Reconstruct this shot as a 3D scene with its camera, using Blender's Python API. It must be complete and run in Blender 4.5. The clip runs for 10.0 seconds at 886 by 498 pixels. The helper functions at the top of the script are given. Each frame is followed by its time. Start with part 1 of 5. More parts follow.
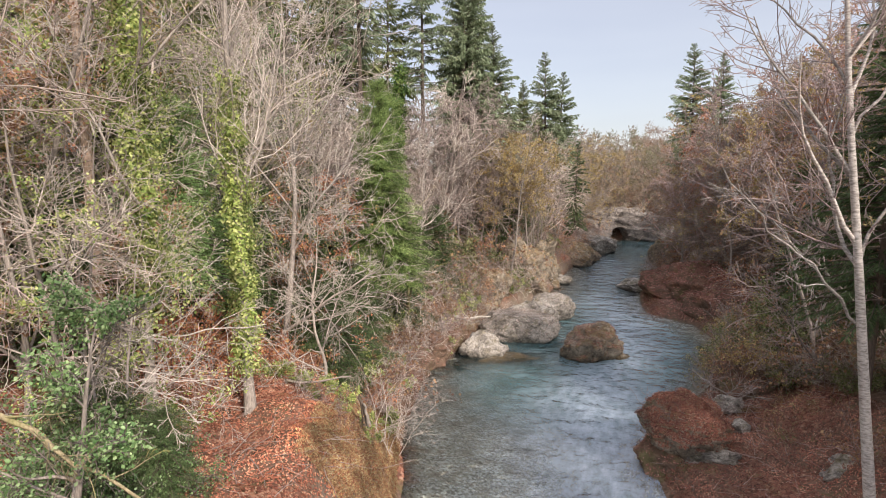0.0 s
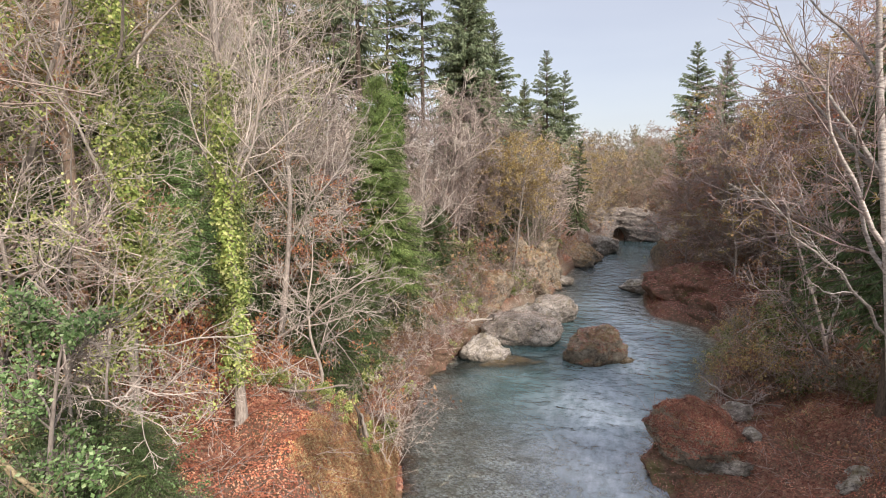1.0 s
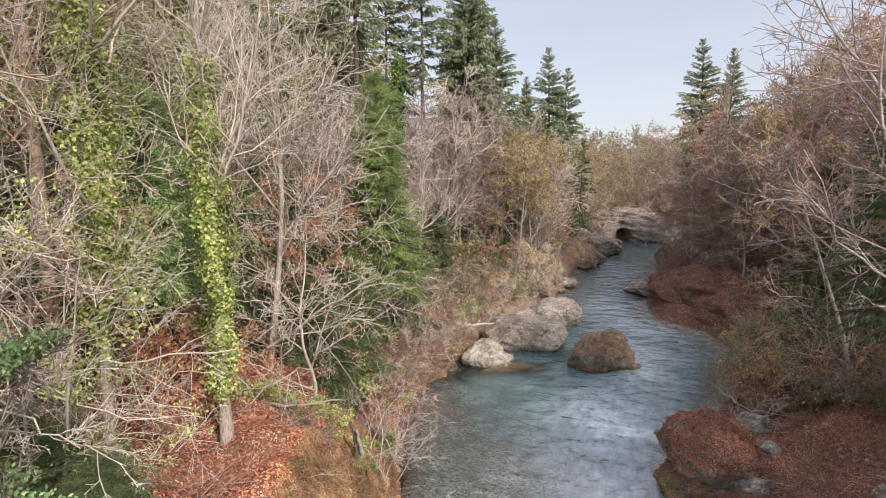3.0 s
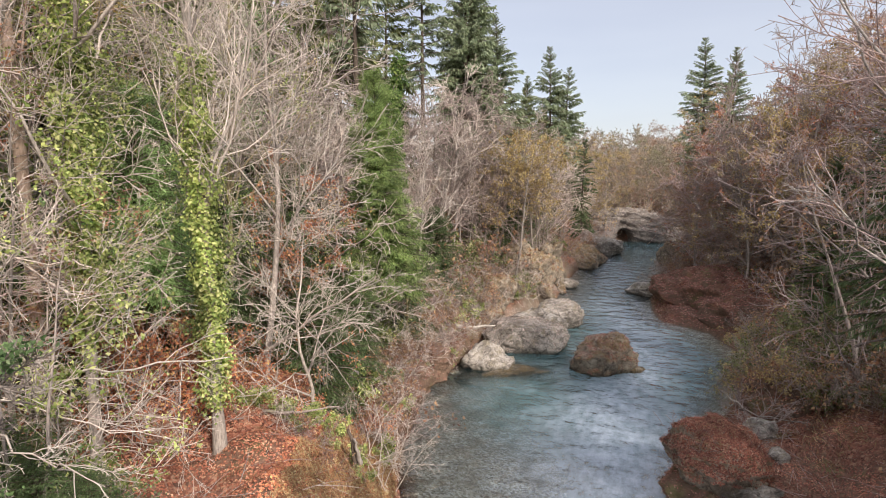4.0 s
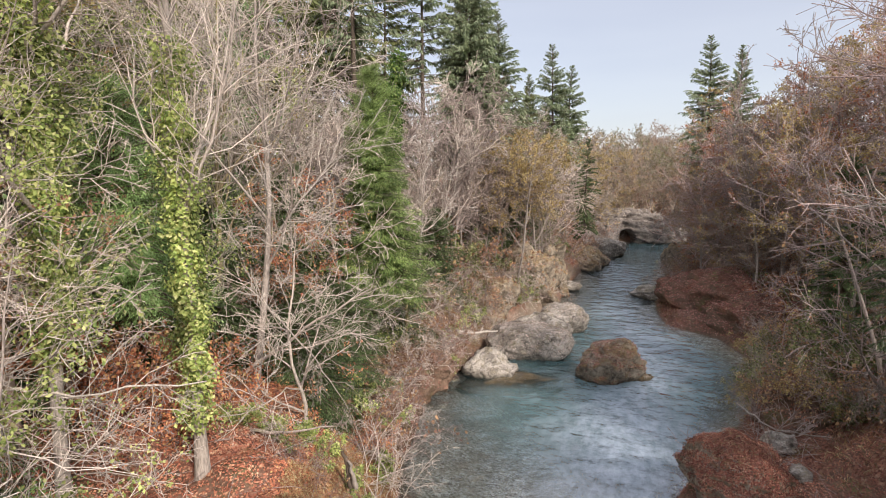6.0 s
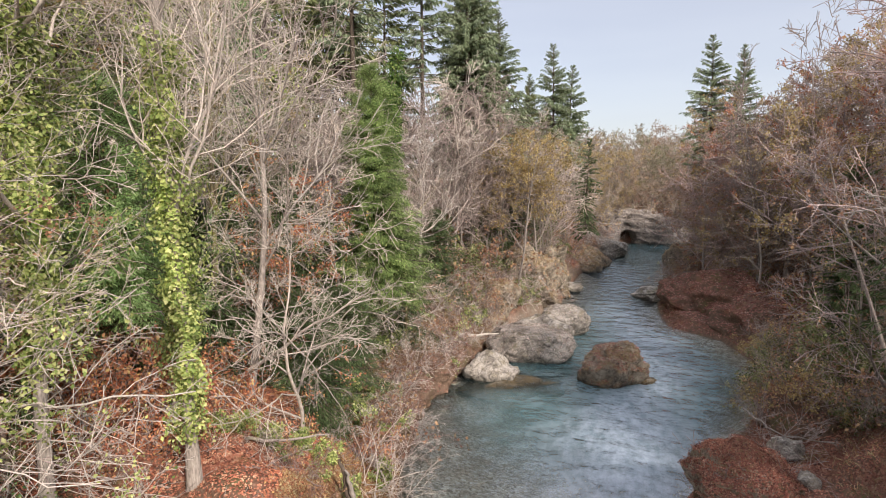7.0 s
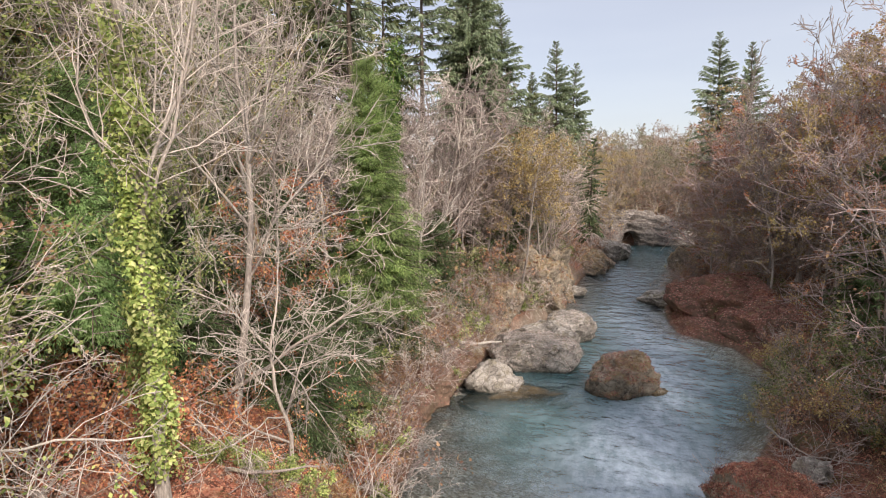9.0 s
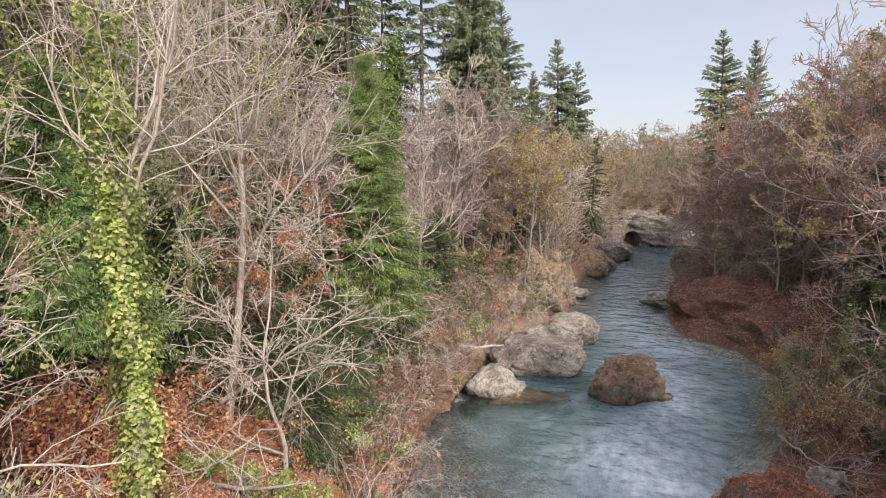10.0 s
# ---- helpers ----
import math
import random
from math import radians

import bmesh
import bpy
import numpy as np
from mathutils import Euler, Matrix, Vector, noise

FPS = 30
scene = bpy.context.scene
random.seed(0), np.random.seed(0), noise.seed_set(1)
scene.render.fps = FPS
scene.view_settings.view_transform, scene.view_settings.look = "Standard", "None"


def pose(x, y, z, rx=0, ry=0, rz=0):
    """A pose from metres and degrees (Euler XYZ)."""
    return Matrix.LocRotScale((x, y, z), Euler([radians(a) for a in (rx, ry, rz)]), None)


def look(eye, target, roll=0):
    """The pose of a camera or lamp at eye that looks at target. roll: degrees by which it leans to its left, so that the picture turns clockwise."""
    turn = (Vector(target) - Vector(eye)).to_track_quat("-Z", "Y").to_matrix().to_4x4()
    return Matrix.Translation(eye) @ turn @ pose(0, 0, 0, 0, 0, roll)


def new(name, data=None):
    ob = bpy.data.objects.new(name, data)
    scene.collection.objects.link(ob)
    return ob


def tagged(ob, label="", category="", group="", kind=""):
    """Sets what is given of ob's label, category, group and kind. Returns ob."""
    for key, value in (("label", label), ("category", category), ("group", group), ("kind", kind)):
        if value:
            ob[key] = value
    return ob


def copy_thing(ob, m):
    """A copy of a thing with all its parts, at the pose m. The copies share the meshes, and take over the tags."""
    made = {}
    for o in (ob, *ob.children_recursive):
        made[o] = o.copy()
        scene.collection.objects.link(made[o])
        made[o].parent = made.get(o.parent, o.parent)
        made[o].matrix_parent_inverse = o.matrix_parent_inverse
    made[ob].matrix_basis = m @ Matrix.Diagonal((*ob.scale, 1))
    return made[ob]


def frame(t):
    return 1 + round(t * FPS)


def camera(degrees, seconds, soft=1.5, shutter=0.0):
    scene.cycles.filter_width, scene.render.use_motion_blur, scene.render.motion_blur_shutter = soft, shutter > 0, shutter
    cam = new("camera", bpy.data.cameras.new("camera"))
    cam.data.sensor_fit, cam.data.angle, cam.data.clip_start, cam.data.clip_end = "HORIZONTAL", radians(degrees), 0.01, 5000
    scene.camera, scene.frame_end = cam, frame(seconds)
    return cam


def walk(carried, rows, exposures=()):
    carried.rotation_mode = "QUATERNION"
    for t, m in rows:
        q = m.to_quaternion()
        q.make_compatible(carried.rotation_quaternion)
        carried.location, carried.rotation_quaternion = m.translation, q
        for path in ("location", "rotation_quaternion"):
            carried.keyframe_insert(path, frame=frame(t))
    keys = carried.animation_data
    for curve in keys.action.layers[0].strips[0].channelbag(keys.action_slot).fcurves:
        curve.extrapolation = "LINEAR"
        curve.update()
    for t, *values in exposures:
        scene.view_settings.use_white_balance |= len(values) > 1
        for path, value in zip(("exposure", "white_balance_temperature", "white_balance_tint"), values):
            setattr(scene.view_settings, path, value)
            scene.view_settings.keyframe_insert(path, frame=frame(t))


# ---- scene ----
cam = camera(76.2, 10.0, soft=1.0)
METRES, EYE, TILT, LEAN, TURN = 5.5, 10.0, -7.9, 0.0, 0.0
ROWS = [
    (0.0, 0.0, 0.0, 0.0, 0.0, 0.0, -0.0),
    (0.5, -0.0014, 0.0611, 0.0089, 0.0, -0.02, -0.0),
    (1.0, -0.0027, 0.1227, 0.0174, 0.01, -0.05, -0.03),
    (1.5, -0.0042, 0.1779, 0.0222, -0.0, -0.04, -0.02),
    (2.0, -0.005, 0.228, 0.0293, 0.0, -0.06, -0.03),
    (2.5, -0.0079, 0.2719, 0.0324, -0.02, -0.05, -0.01),
    (4.0, -0.0127, 0.3934, 0.0491, -0.01, -0.06, -0.04),
    (4.5, -0.0145, 0.4349, 0.0544, -0.01, -0.06, -0.04),
    (5.0, -0.0184, 0.4849, 0.0618, -0.03, -0.05, -0.05),
    (5.5, -0.0223, 0.5373, 0.0728, -0.04, -0.07, -0.05),
    (7.0, -0.0211, 0.6475, 0.0871, -0.02, -0.02, -0.04),
    (7.5, -0.0236, 0.6944, 0.0929, -0.04, 0.01, -0.04),
    (8.0, -0.0267, 0.76, 0.1044, -0.06, -0.01, -0.06),
    (8.5, -0.0295, 0.8233, 0.1128, -0.07, -0.0, -0.05),
    (9.0, -0.0345, 0.8817, 0.1223, -0.09, 0.01, -0.05),
    (9.5, -0.0376, 0.9369, 0.1299, -0.1, 0.02, -0.04),
    (10.0, -0.0387, 0.989, 0.1369, -0.11, 0.01, -0.03),
]
walk(cam, [(t, pose(0, 0, EYE, TILT, LEAN, TURN) @ pose(METRES * x, METRES * y, METRES * z, 90 + pitch, roll, yaw)) for t, x, y, z, yaw, pitch, roll in ROWS])

# ---- light ----
SUN_EL, SUN_AZ = 38.0, 150.0
world = bpy.data.worlds.new("sky")
scene.world = world
world.use_nodes = True
wn, wl = world.node_tree.nodes, world.node_tree.links
wn.clear()
sky_tex = wn.new("ShaderNodeTexSky")
sky_tex.sky_type, sky_tex.sun_disc = "NISHITA", False
sky_tex.sun_elevation, sky_tex.sun_rotation = radians(SUN_EL), radians(SUN_AZ)
bg_blue = wn.new("ShaderNodeBackground")
bg_blue.inputs["Strength"].default_value = 0.05
wl.new(sky_tex.outputs[0], bg_blue.inputs["Color"])
tc = wn.new("ShaderNodeTexCoord")
cl_map = wn.new("ShaderNodeMapping")
cl_map.inputs["Scale"].default_value = (1.0, 1.0, 5.0)
cl_noise = wn.new("ShaderNodeTexNoise")
cl_noise.inputs["Scale"].default_value = 1.6
cl_noise.inputs["Detail"].default_value = 4
cl_ramp = wn.new("ShaderNodeValToRGB")
cl_ramp.color_ramp.elements[0].position, cl_ramp.color_ramp.elements[0].color = 0.3, (0.60, 0.60, 0.69, 1)
cl_ramp.color_ramp.elements[1].position, cl_ramp.color_ramp.elements[1].color = 0.7, (0.70, 0.695, 0.76, 1)
wl.new(tc.outputs["Generated"], cl_map.inputs[0])
wl.new(cl_map.outputs[0], cl_noise.inputs["Vector"])
wl.new(cl_noise.outputs["Fac"], cl_ramp.inputs[0])
bg_cloud = wn.new("ShaderNodeBackground")
bg_cloud.inputs["Strength"].default_value = 0.9
wl.new(cl_ramp.outputs[0], bg_cloud.inputs["Color"])
sky_sep, sky_grad = wn.new("ShaderNodeSeparateXYZ"), wn.new("ShaderNodeMapRange")
wl.new(tc.outputs["Generated"], sky_sep.inputs[0])
wl.new(sky_sep.outputs[2], sky_grad.inputs["Value"])
for key, value in (("From Min", 0.3), ("From Max", 1.0), ("To Min", 0.70), ("To Max", 1.9)):
    sky_grad.inputs[key].default_value = value
wl.new(sky_grad.outputs[0], bg_cloud.inputs["Strength"])
w_add, w_out = wn.new("ShaderNodeAddShader"), wn.new("ShaderNodeOutputWorld")
wl.new(bg_blue.outputs[0], w_add.inputs[0])
wl.new(bg_cloud.outputs[0], w_add.inputs[1])
wl.new(w_add.outputs[0], w_out.inputs[0])

sun = new("sun", bpy.data.lights.new("sun", "SUN"))
sun.data.energy, sun.data.angle, sun.data.color = 4.75, radians(6), (1.0, 0.885, 0.805)
sun_dir = Vector((math.sin(radians(SUN_AZ)) * math.cos(radians(SUN_EL)), math.cos(radians(SUN_AZ)) * math.cos(radians(SUN_EL)), math.sin(radians(SUN_EL))))
sun.matrix_world = look(sun_dir * 60, (0, 0, 0))
scene.view_settings.exposure = 0.14


# ---- materials ----
class Nodes:
    """A short way to write a node material."""

    def __init__(self, name):
        self.mat = bpy.data.materials.new(name)
        self.mat.use_nodes = True
        self.nodes, self.links = self.mat.node_tree.nodes, self.mat.node_tree.links
        self.nodes.clear()
        self.out = self.nodes.new("ShaderNodeOutputMaterial")

    def add(self, kind, **inputs):
        n = self.nodes.new(kind)
        for key, value in inputs.items():
            self.put(n, key.replace("_", " "), value)
        return n

    def put(self, n, key, value):
        if isinstance(value, bpy.types.NodeSocket):
            self.links.new(value, n.inputs[key])
        else:
            n.inputs[key].default_value = value

    def noise(self, scale, detail=4, rough=0.6, vector=None, stretch=None):
        n = self.add("ShaderNodeTexNoise", Scale=scale, Detail=detail, Roughness=rough)
        if vector is None:
            vector = self.pos()
        if stretch:
            m = self.add("ShaderNodeMapping", Scale=stretch)
            self.links.new(vector, m.inputs[0])
            vector = m.outputs[0]
        self.links.new(vector, n.inputs["Vector"])
        return n.outputs["Fac"]

    def pos(self):
        return self.nodes.new("ShaderNodeNewGeometry").outputs["Position"]

    def local(self):
        return self.nodes.new("ShaderNodeTexCoord").outputs["Object"]

    def island(self):
        return self.nodes.new("ShaderNodeNewGeometry").outputs["Random Per Island"]

    def obrandom(self):
        return self.nodes.new("ShaderNodeObjectInfo").outputs["Random"]

    def ramp(self, fac, *stops):
        n = self.nodes.new("ShaderNodeValToRGB")
        r = n.color_ramp
        while len(r.elements) < len(stops):
            r.elements.new(0.5)
        for e, (p, c) in zip(r.elements, stops):
            e.position, e.color = p, (*c, 1) if len(c) == 3 else c
        self.links.new(fac, n.inputs[0])
        return n.outputs[0]

    def mix(self, fac, a, b, how="MIX"):
        n = self.nodes.new("ShaderNodeMix")
        n.data_type, n.blend_type = "RGBA", how
        for i, v in ((0, fac), (6, a), (7, b)):
            if isinstance(v, bpy.types.NodeSocket):
                self.links.new(v, n.inputs[i])
            else:
                n.inputs[i].default_value = v if i == 0 else (*v, 1)
        return n.outputs[2]

    def math(self, op, a, b=0.0, clamp=False):
        n = self.nodes.new("ShaderNodeMath")
        n.operation, n.use_clamp = op, clamp
        for i, v in ((0, a), (1, b)):
            if isinstance(v, bpy.types.NodeSocket):
                self.links.new(v, n.inputs[i])
            else:
                n.inputs[i].default_value = v
        return n.outputs[0]

    def xyz(self, vector):
        n = self.nodes.new("ShaderNodeSeparateXYZ")
        self.links.new(vector, n.inputs[0])
        return n.outputs

    def bump(self, height, strength=0.5, distance=0.05):
        n = self.add("ShaderNodeBump", Strength=strength, Distance=distance, Height=height)
        return n.outputs[0]

    def finish(self, shader):
        self.links.new(shader, self.out.inputs[0])
        return self.mat

    def surface(self, color, rough=0.8, normal=None, spec=0.3):
        b = self.add("ShaderNodeBsdfPrincipled", Roughness=rough)
        self.put(b, "Base Color", color if isinstance(color, bpy.types.NodeSocket) else (*color, 1))
        self.put(b, "Specular IOR Level", spec)
        if normal is not None:
            self.links.new(normal, b.inputs["Normal"])
        return self.finish(b.outputs[0])


def bark(name, dark, light, moss=(0.16, 0.17, 0.06), moss_from=0.62, stretch=(6, 6, 1.2)):
    n = Nodes(name)
    p = n.local()
    streak = n.noise(5, 5, 0.65, p, stretch)
    patch = n.noise(1.1, 3, 0.6, p)
    c = n.ramp(streak, (0.3, dark), (0.68, light))
    tint = n.ramp(n.obrandom(), (0.0, (0.66, 0.62, 0.59)), (0.5, (1.0, 0.97, 0.93)), (1.0, (1.2, 1.11, 1.06)))
    c = n.mix(1.0, c, tint, "MULTIPLY")
    c = n.mix(n.ramp(patch, (moss_from, (0, 0, 0)), (moss_from + 0.14, (0.75, 0.75, 0.75))), c, moss)
    return n.surface(c, 0.85, n.bump(streak, 0.6, 0.02), 0.2)


def leaf(name, *stops, rough=0.55, through_light=0.3, tint=0.25):
    n = Nodes(name)
    c = n.ramp(n.island(), *stops)
    patch = n.ramp(n.noise(0.9, 2, 0.5), (0.35, (1 - tint,) * 3), (0.65, (1 + tint * 0.6,) * 3))
    c = n.mix(1.0, c, patch, "MULTIPLY")
    b = n.add("ShaderNodeBsdfPrincipled", Roughness=rough)
    n.put(b, "Base Color", c)
    n.put(b, "Specular IOR Level", 0.25)
    tr = n.add("ShaderNodeBsdfTranslucent")
    n.put(tr, "Color", c)
    m = n.add("ShaderNodeMixShader", Fac=through_light)
    n.links.new(b.outputs[0], m.inputs[1])
    n.links.new(tr.outputs[0], m.inputs[2])
    return n.finish(m.outputs[0])


def rock_material(name, dark, light, moss, moss_amount=0.5, streak=(1, 1, 1), moss_from=0.42):
    n = Nodes(name)
    p = n.pos()
    big = n.noise(0.9, 5, 0.62, p, streak)
    fine = n.noise(6, 8, 0.75, p, streak)
    v = n.add("ShaderNodeTexVoronoi", Scale=1.7)
    v.feature = "DISTANCE_TO_EDGE"
    warp = n.add("ShaderNodeVectorMath")
    warp.operation = "ADD"
    nv = n.add("ShaderNodeTexNoise", Scale=1.3, Detail=4)
    n.links.new(p, nv.inputs["Vector"])
    n.links.new(p, warp.inputs[0])
    n.links.new(nv.outputs["Color"], warp.inputs[1])
    n.links.new(warp.outputs[0], v.inputs["Vector"])
    crack = n.ramp(v.outputs["Distance"], (0.0, (0, 0, 0)), (0.07, (1, 1, 1)))
    both = n.math("ADD", n.math("MULTIPLY", big, 0.58), n.math("MULTIPLY", fine, 0.42))
    c = n.ramp(both, (0.34, dark), (0.48, tuple((a + b) * 0.42 for a, b in zip(dark, light))), (0.62, light))
    c = n.mix(n.math("MULTIPLY", n.math("SUBTRACT", 1.0, crack), 0.55), c, tuple(d * 0.5 for d in dark))
    up = n.xyz(n.nodes.new("ShaderNodeNewGeometry").outputs["Normal"])[2]
    m = n.math("MULTIPLY", n.ramp(up, (0.0, (0, 0, 0)), (0.6, (1, 1, 1))), n.ramp(n.noise(1.6, 5, 0.7, p), (moss_from, (0, 0, 0)), (moss_from + 0.14, (1, 1, 1))))
    mossy = n.ramp(n.noise(9, 4, 0.7, p), (0.3, tuple(k * 0.55 for k in moss)), (0.7, tuple(k * 1.3 for k in moss)))
    c = n.mix(n.math("MULTIPLY", m, moss_amount), c, mossy)
    lichen = n.ramp(n.noise(3.4, 9, 0.74, p), (0.52, (0, 0, 0)), (0.62, (0.55, 0.55, 0.55)))
    c = n.mix(lichen, c, tuple(min(0.75, k * 1.2) for k in light))
    pits = n.ramp(n.noise(2.6, 9, 0.76, p, (1, 1, 1.8)), (0.36, (0.85, 0.85, 0.85)), (0.45, (0, 0, 0)))
    c = n.mix(pits, c, tuple(k * 0.6 for k in dark))
    wet = n.ramp(n.xyz(p)[2], (0.0, (0.4, 0.4, 0.37)), (0.25, (1, 1, 1)))
    c = n.mix(1.0, c, wet, "MULTIPLY")
    h = n.math("ADD", n.math("MULTIPLY", fine, 1.3), n.math("MULTIPLY", crack, 0.15))
    return n.surface(c, 0.85, n.bump(h, 1.0, 0.14), 0.25)


BARK_PALE = bark("pale_bark", (0.22, 0.20, 0.175), (0.60, 0.55, 0.49))
BARK_GREY = bark("grey_bark", (0.15, 0.135, 0.12), (0.44, 0.40, 0.36))
BARK_BIRCH = bark("birch_bark", (0.16, 0.145, 0.13), (0.62, 0.59, 0.55), moss_from=0.7, stretch=(2, 2, 6))
BARK_RED = bark("reddish_spruce_bark", (0.30, 0.22, 0.17), (0.56, 0.45, 0.37), moss_from=0.66)
BARK_DARK = bark("dark_bark", (0.06, 0.05, 0.04), (0.17, 0.14, 0.11))
TWIG_PALE = bark("pale_twigs", (0.36, 0.33, 0.29), (0.76, 0.69, 0.62), (0.37, 0.35, 0.2), 0.68)
TWIG_PINK = bark("pinkish_twigs", (0.20, 0.165, 0.15), (0.50, 0.43, 0.395), (0.24, 0.22, 0.12), 0.68)
TWIG_MAUVE = bark("mauve_grey_twigs", (0.24, 0.19, 0.18), (0.63, 0.52, 0.495), (0.22, 0.20, 0.11), 0.72)
TWIG_FAR = bark("grey_beige_twigs", (0.19, 0.16, 0.13), (0.48, 0.42, 0.36), (0.20, 0.19, 0.10), 0.66)
BARK_MOSSY = bark("mossy_bark", (0.14, 0.12, 0.07), (0.44, 0.38, 0.24), (0.27, 0.27, 0.08), 0.5)
TWIG_DARK = bark("dark_brown_twigs", (0.15, 0.115, 0.105), (0.43, 0.335, 0.305), (0.12, 0.11, 0.05), 0.7)
TWIG_RUST = bark("rust_brown_twigs", (0.22, 0.17, 0.155), (0.56, 0.45, 0.42), (0.16, 0.13, 0.06), 0.7)
LEAF_GREEN = leaf("green_leaves", (0.0, (0.09, 0.17, 0.06)), (0.6, (0.23, 0.36, 0.14)), (1.0, (0.44, 0.56, 0.29)), tint=0.45, through_light=0.4)
LEAF_IVY = leaf("yellow_green_ivy", (0.0, (0.12, 0.17, 0.045)), (0.3, (0.31, 0.40, 0.12)), (0.75, (0.55, 0.60, 0.21)), (1.0, (0.72, 0.70, 0.34)), tint=0.5, through_light=0.45)
LEAF_IVY_DARK = leaf("dark_ivy", (0.0, (0.05, 0.10, 0.03)), (0.6, (0.13, 0.22, 0.05)), (1.0, (0.26, 0.33, 0.09)))
LEAF_RED = leaf("red_beech_leaves", (0.0, (0.34, 0.11, 0.06)), (0.5, (0.58, 0.23, 0.125)), (0.85, (0.68, 0.36, 0.18)), (1.0, (0.70, 0.50, 0.20)), tint=0.4)
LEAF_GOLD = leaf("golden_leaves", (0.0, (0.30, 0.20, 0.08)), (0.5, (0.52, 0.39, 0.15)), (1.0, (0.64, 0.53, 0.25)), tint=0.4, through_light=0.45)
# Greyed version of the ochre leaves; haze of the far wood is in the colour.
LEAF_FAR = leaf("pale_ochre_leaves", (0.0, (0.24, 0.19, 0.12)), (0.5, (0.40, 0.31, 0.19)), (1.0, (0.52, 0.42, 0.27)), tint=0.4)
LEAF_RUST = leaf("rusty_leaves", (0.0, (0.26, 0.13, 0.085)), (0.5, (0.43, 0.24, 0.145)), (1.0, (0.55, 0.38, 0.20)), through_light=0.4, tint=0.4)
LEAF_LITTER = leaf("fallen_leaves", (0.0, (0.11, 0.045, 0.035)), (0.4, (0.28, 0.105, 0.07)), (0.8, (0.42, 0.18, 0.115)), (1.0, (0.52, 0.34, 0.23)), through_light=0.1, tint=0.45)
# Orange litter, brighter than LEAF_LITTER: the near bank's sunlight is put into the colour.
LEAF_ORANGE_LIT = leaf("orange_fallen_leaves", (0.0, (0.17, 0.06, 0.04)), (0.4, (0.41, 0.145, 0.085)), (0.8, (0.55, 0.245, 0.145)), (1.0, (0.61, 0.41, 0.26)), through_light=0.1, tint=0.35)
LEAF_DAMP = leaf("damp_fallen_leaves", (0.0, (0.13, 0.055, 0.045)), (0.4, (0.30, 0.115, 0.085)), (0.8, (0.42, 0.20, 0.155)), (1.0, (0.52, 0.36, 0.28)), through_light=0.05, tint=0.3)
LEAF_PALE = leaf("pale_leaf_debris", (0.0, (0.27, 0.19, 0.16)), (0.5, (0.55, 0.42, 0.36)), (1.0, (0.72, 0.61, 0.53)), through_light=0.05, tint=0.4)
LEAF_DRY = leaf("dry_grass", (0.0, (0.16, 0.07, 0.04)), (0.4, (0.34, 0.17, 0.09)), (0.75, (0.40, 0.30, 0.14)), (1.0, (0.50, 0.44, 0.26)), through_light=0.2, tint=0.5)
NEEDLE = leaf("spruce_needles", (0.0, (0.045, 0.075, 0.03)), (0.6, (0.10, 0.15, 0.055)), (1.0, (0.20, 0.26, 0.11)), through_light=0.25)
# Greyer and paler than NEEDLE: distance haze put into the colour.
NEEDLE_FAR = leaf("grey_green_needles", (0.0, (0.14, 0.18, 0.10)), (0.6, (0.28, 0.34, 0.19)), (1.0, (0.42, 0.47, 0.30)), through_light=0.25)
NEEDLE_BRIGHT = leaf("fresh_green_needles", (0.0, (0.11, 0.18, 0.055)), (0.6, (0.26, 0.36, 0.115)), (1.0, (0.45, 0.53, 0.21)), through_light=0.4, tint=0.5)
NEEDLE_FRESH = leaf("mid_green_needles", (0.0, (0.15, 0.26, 0.08)), (0.6, (0.33, 0.50, 0.18)), (1.0, (0.52, 0.66, 0.30)), through_light=0.35, tint=0.35)
NEEDLE_OLIVE = leaf("olive_needles", (0.0, (0.09, 0.10, 0.035)), (0.6, (0.20, 0.23, 0.085)), (1.0, (0.36, 0.36, 0.16)), through_light=0.2)
ROCK = rock_material("pale_grey_rock", (0.13, 0.11, 0.09), (0.62, 0.56, 0.48), (0.24, 0.20, 0.10), 0.65, moss_from=0.5)
ROCK_BROWN = rock_material("brown_rock", (0.12, 0.095, 0.07), (0.48, 0.41, 0.31), (0.30, 0.21, 0.10), 0.85, moss_from=0.4)
ROCK_FAR = rock_material("bedded_rock", (0.08, 0.065, 0.055), (0.42, 0.375, 0.335), (0.2, 0.15, 0.09), 0.5, (0.6, 0.6, 2.5))


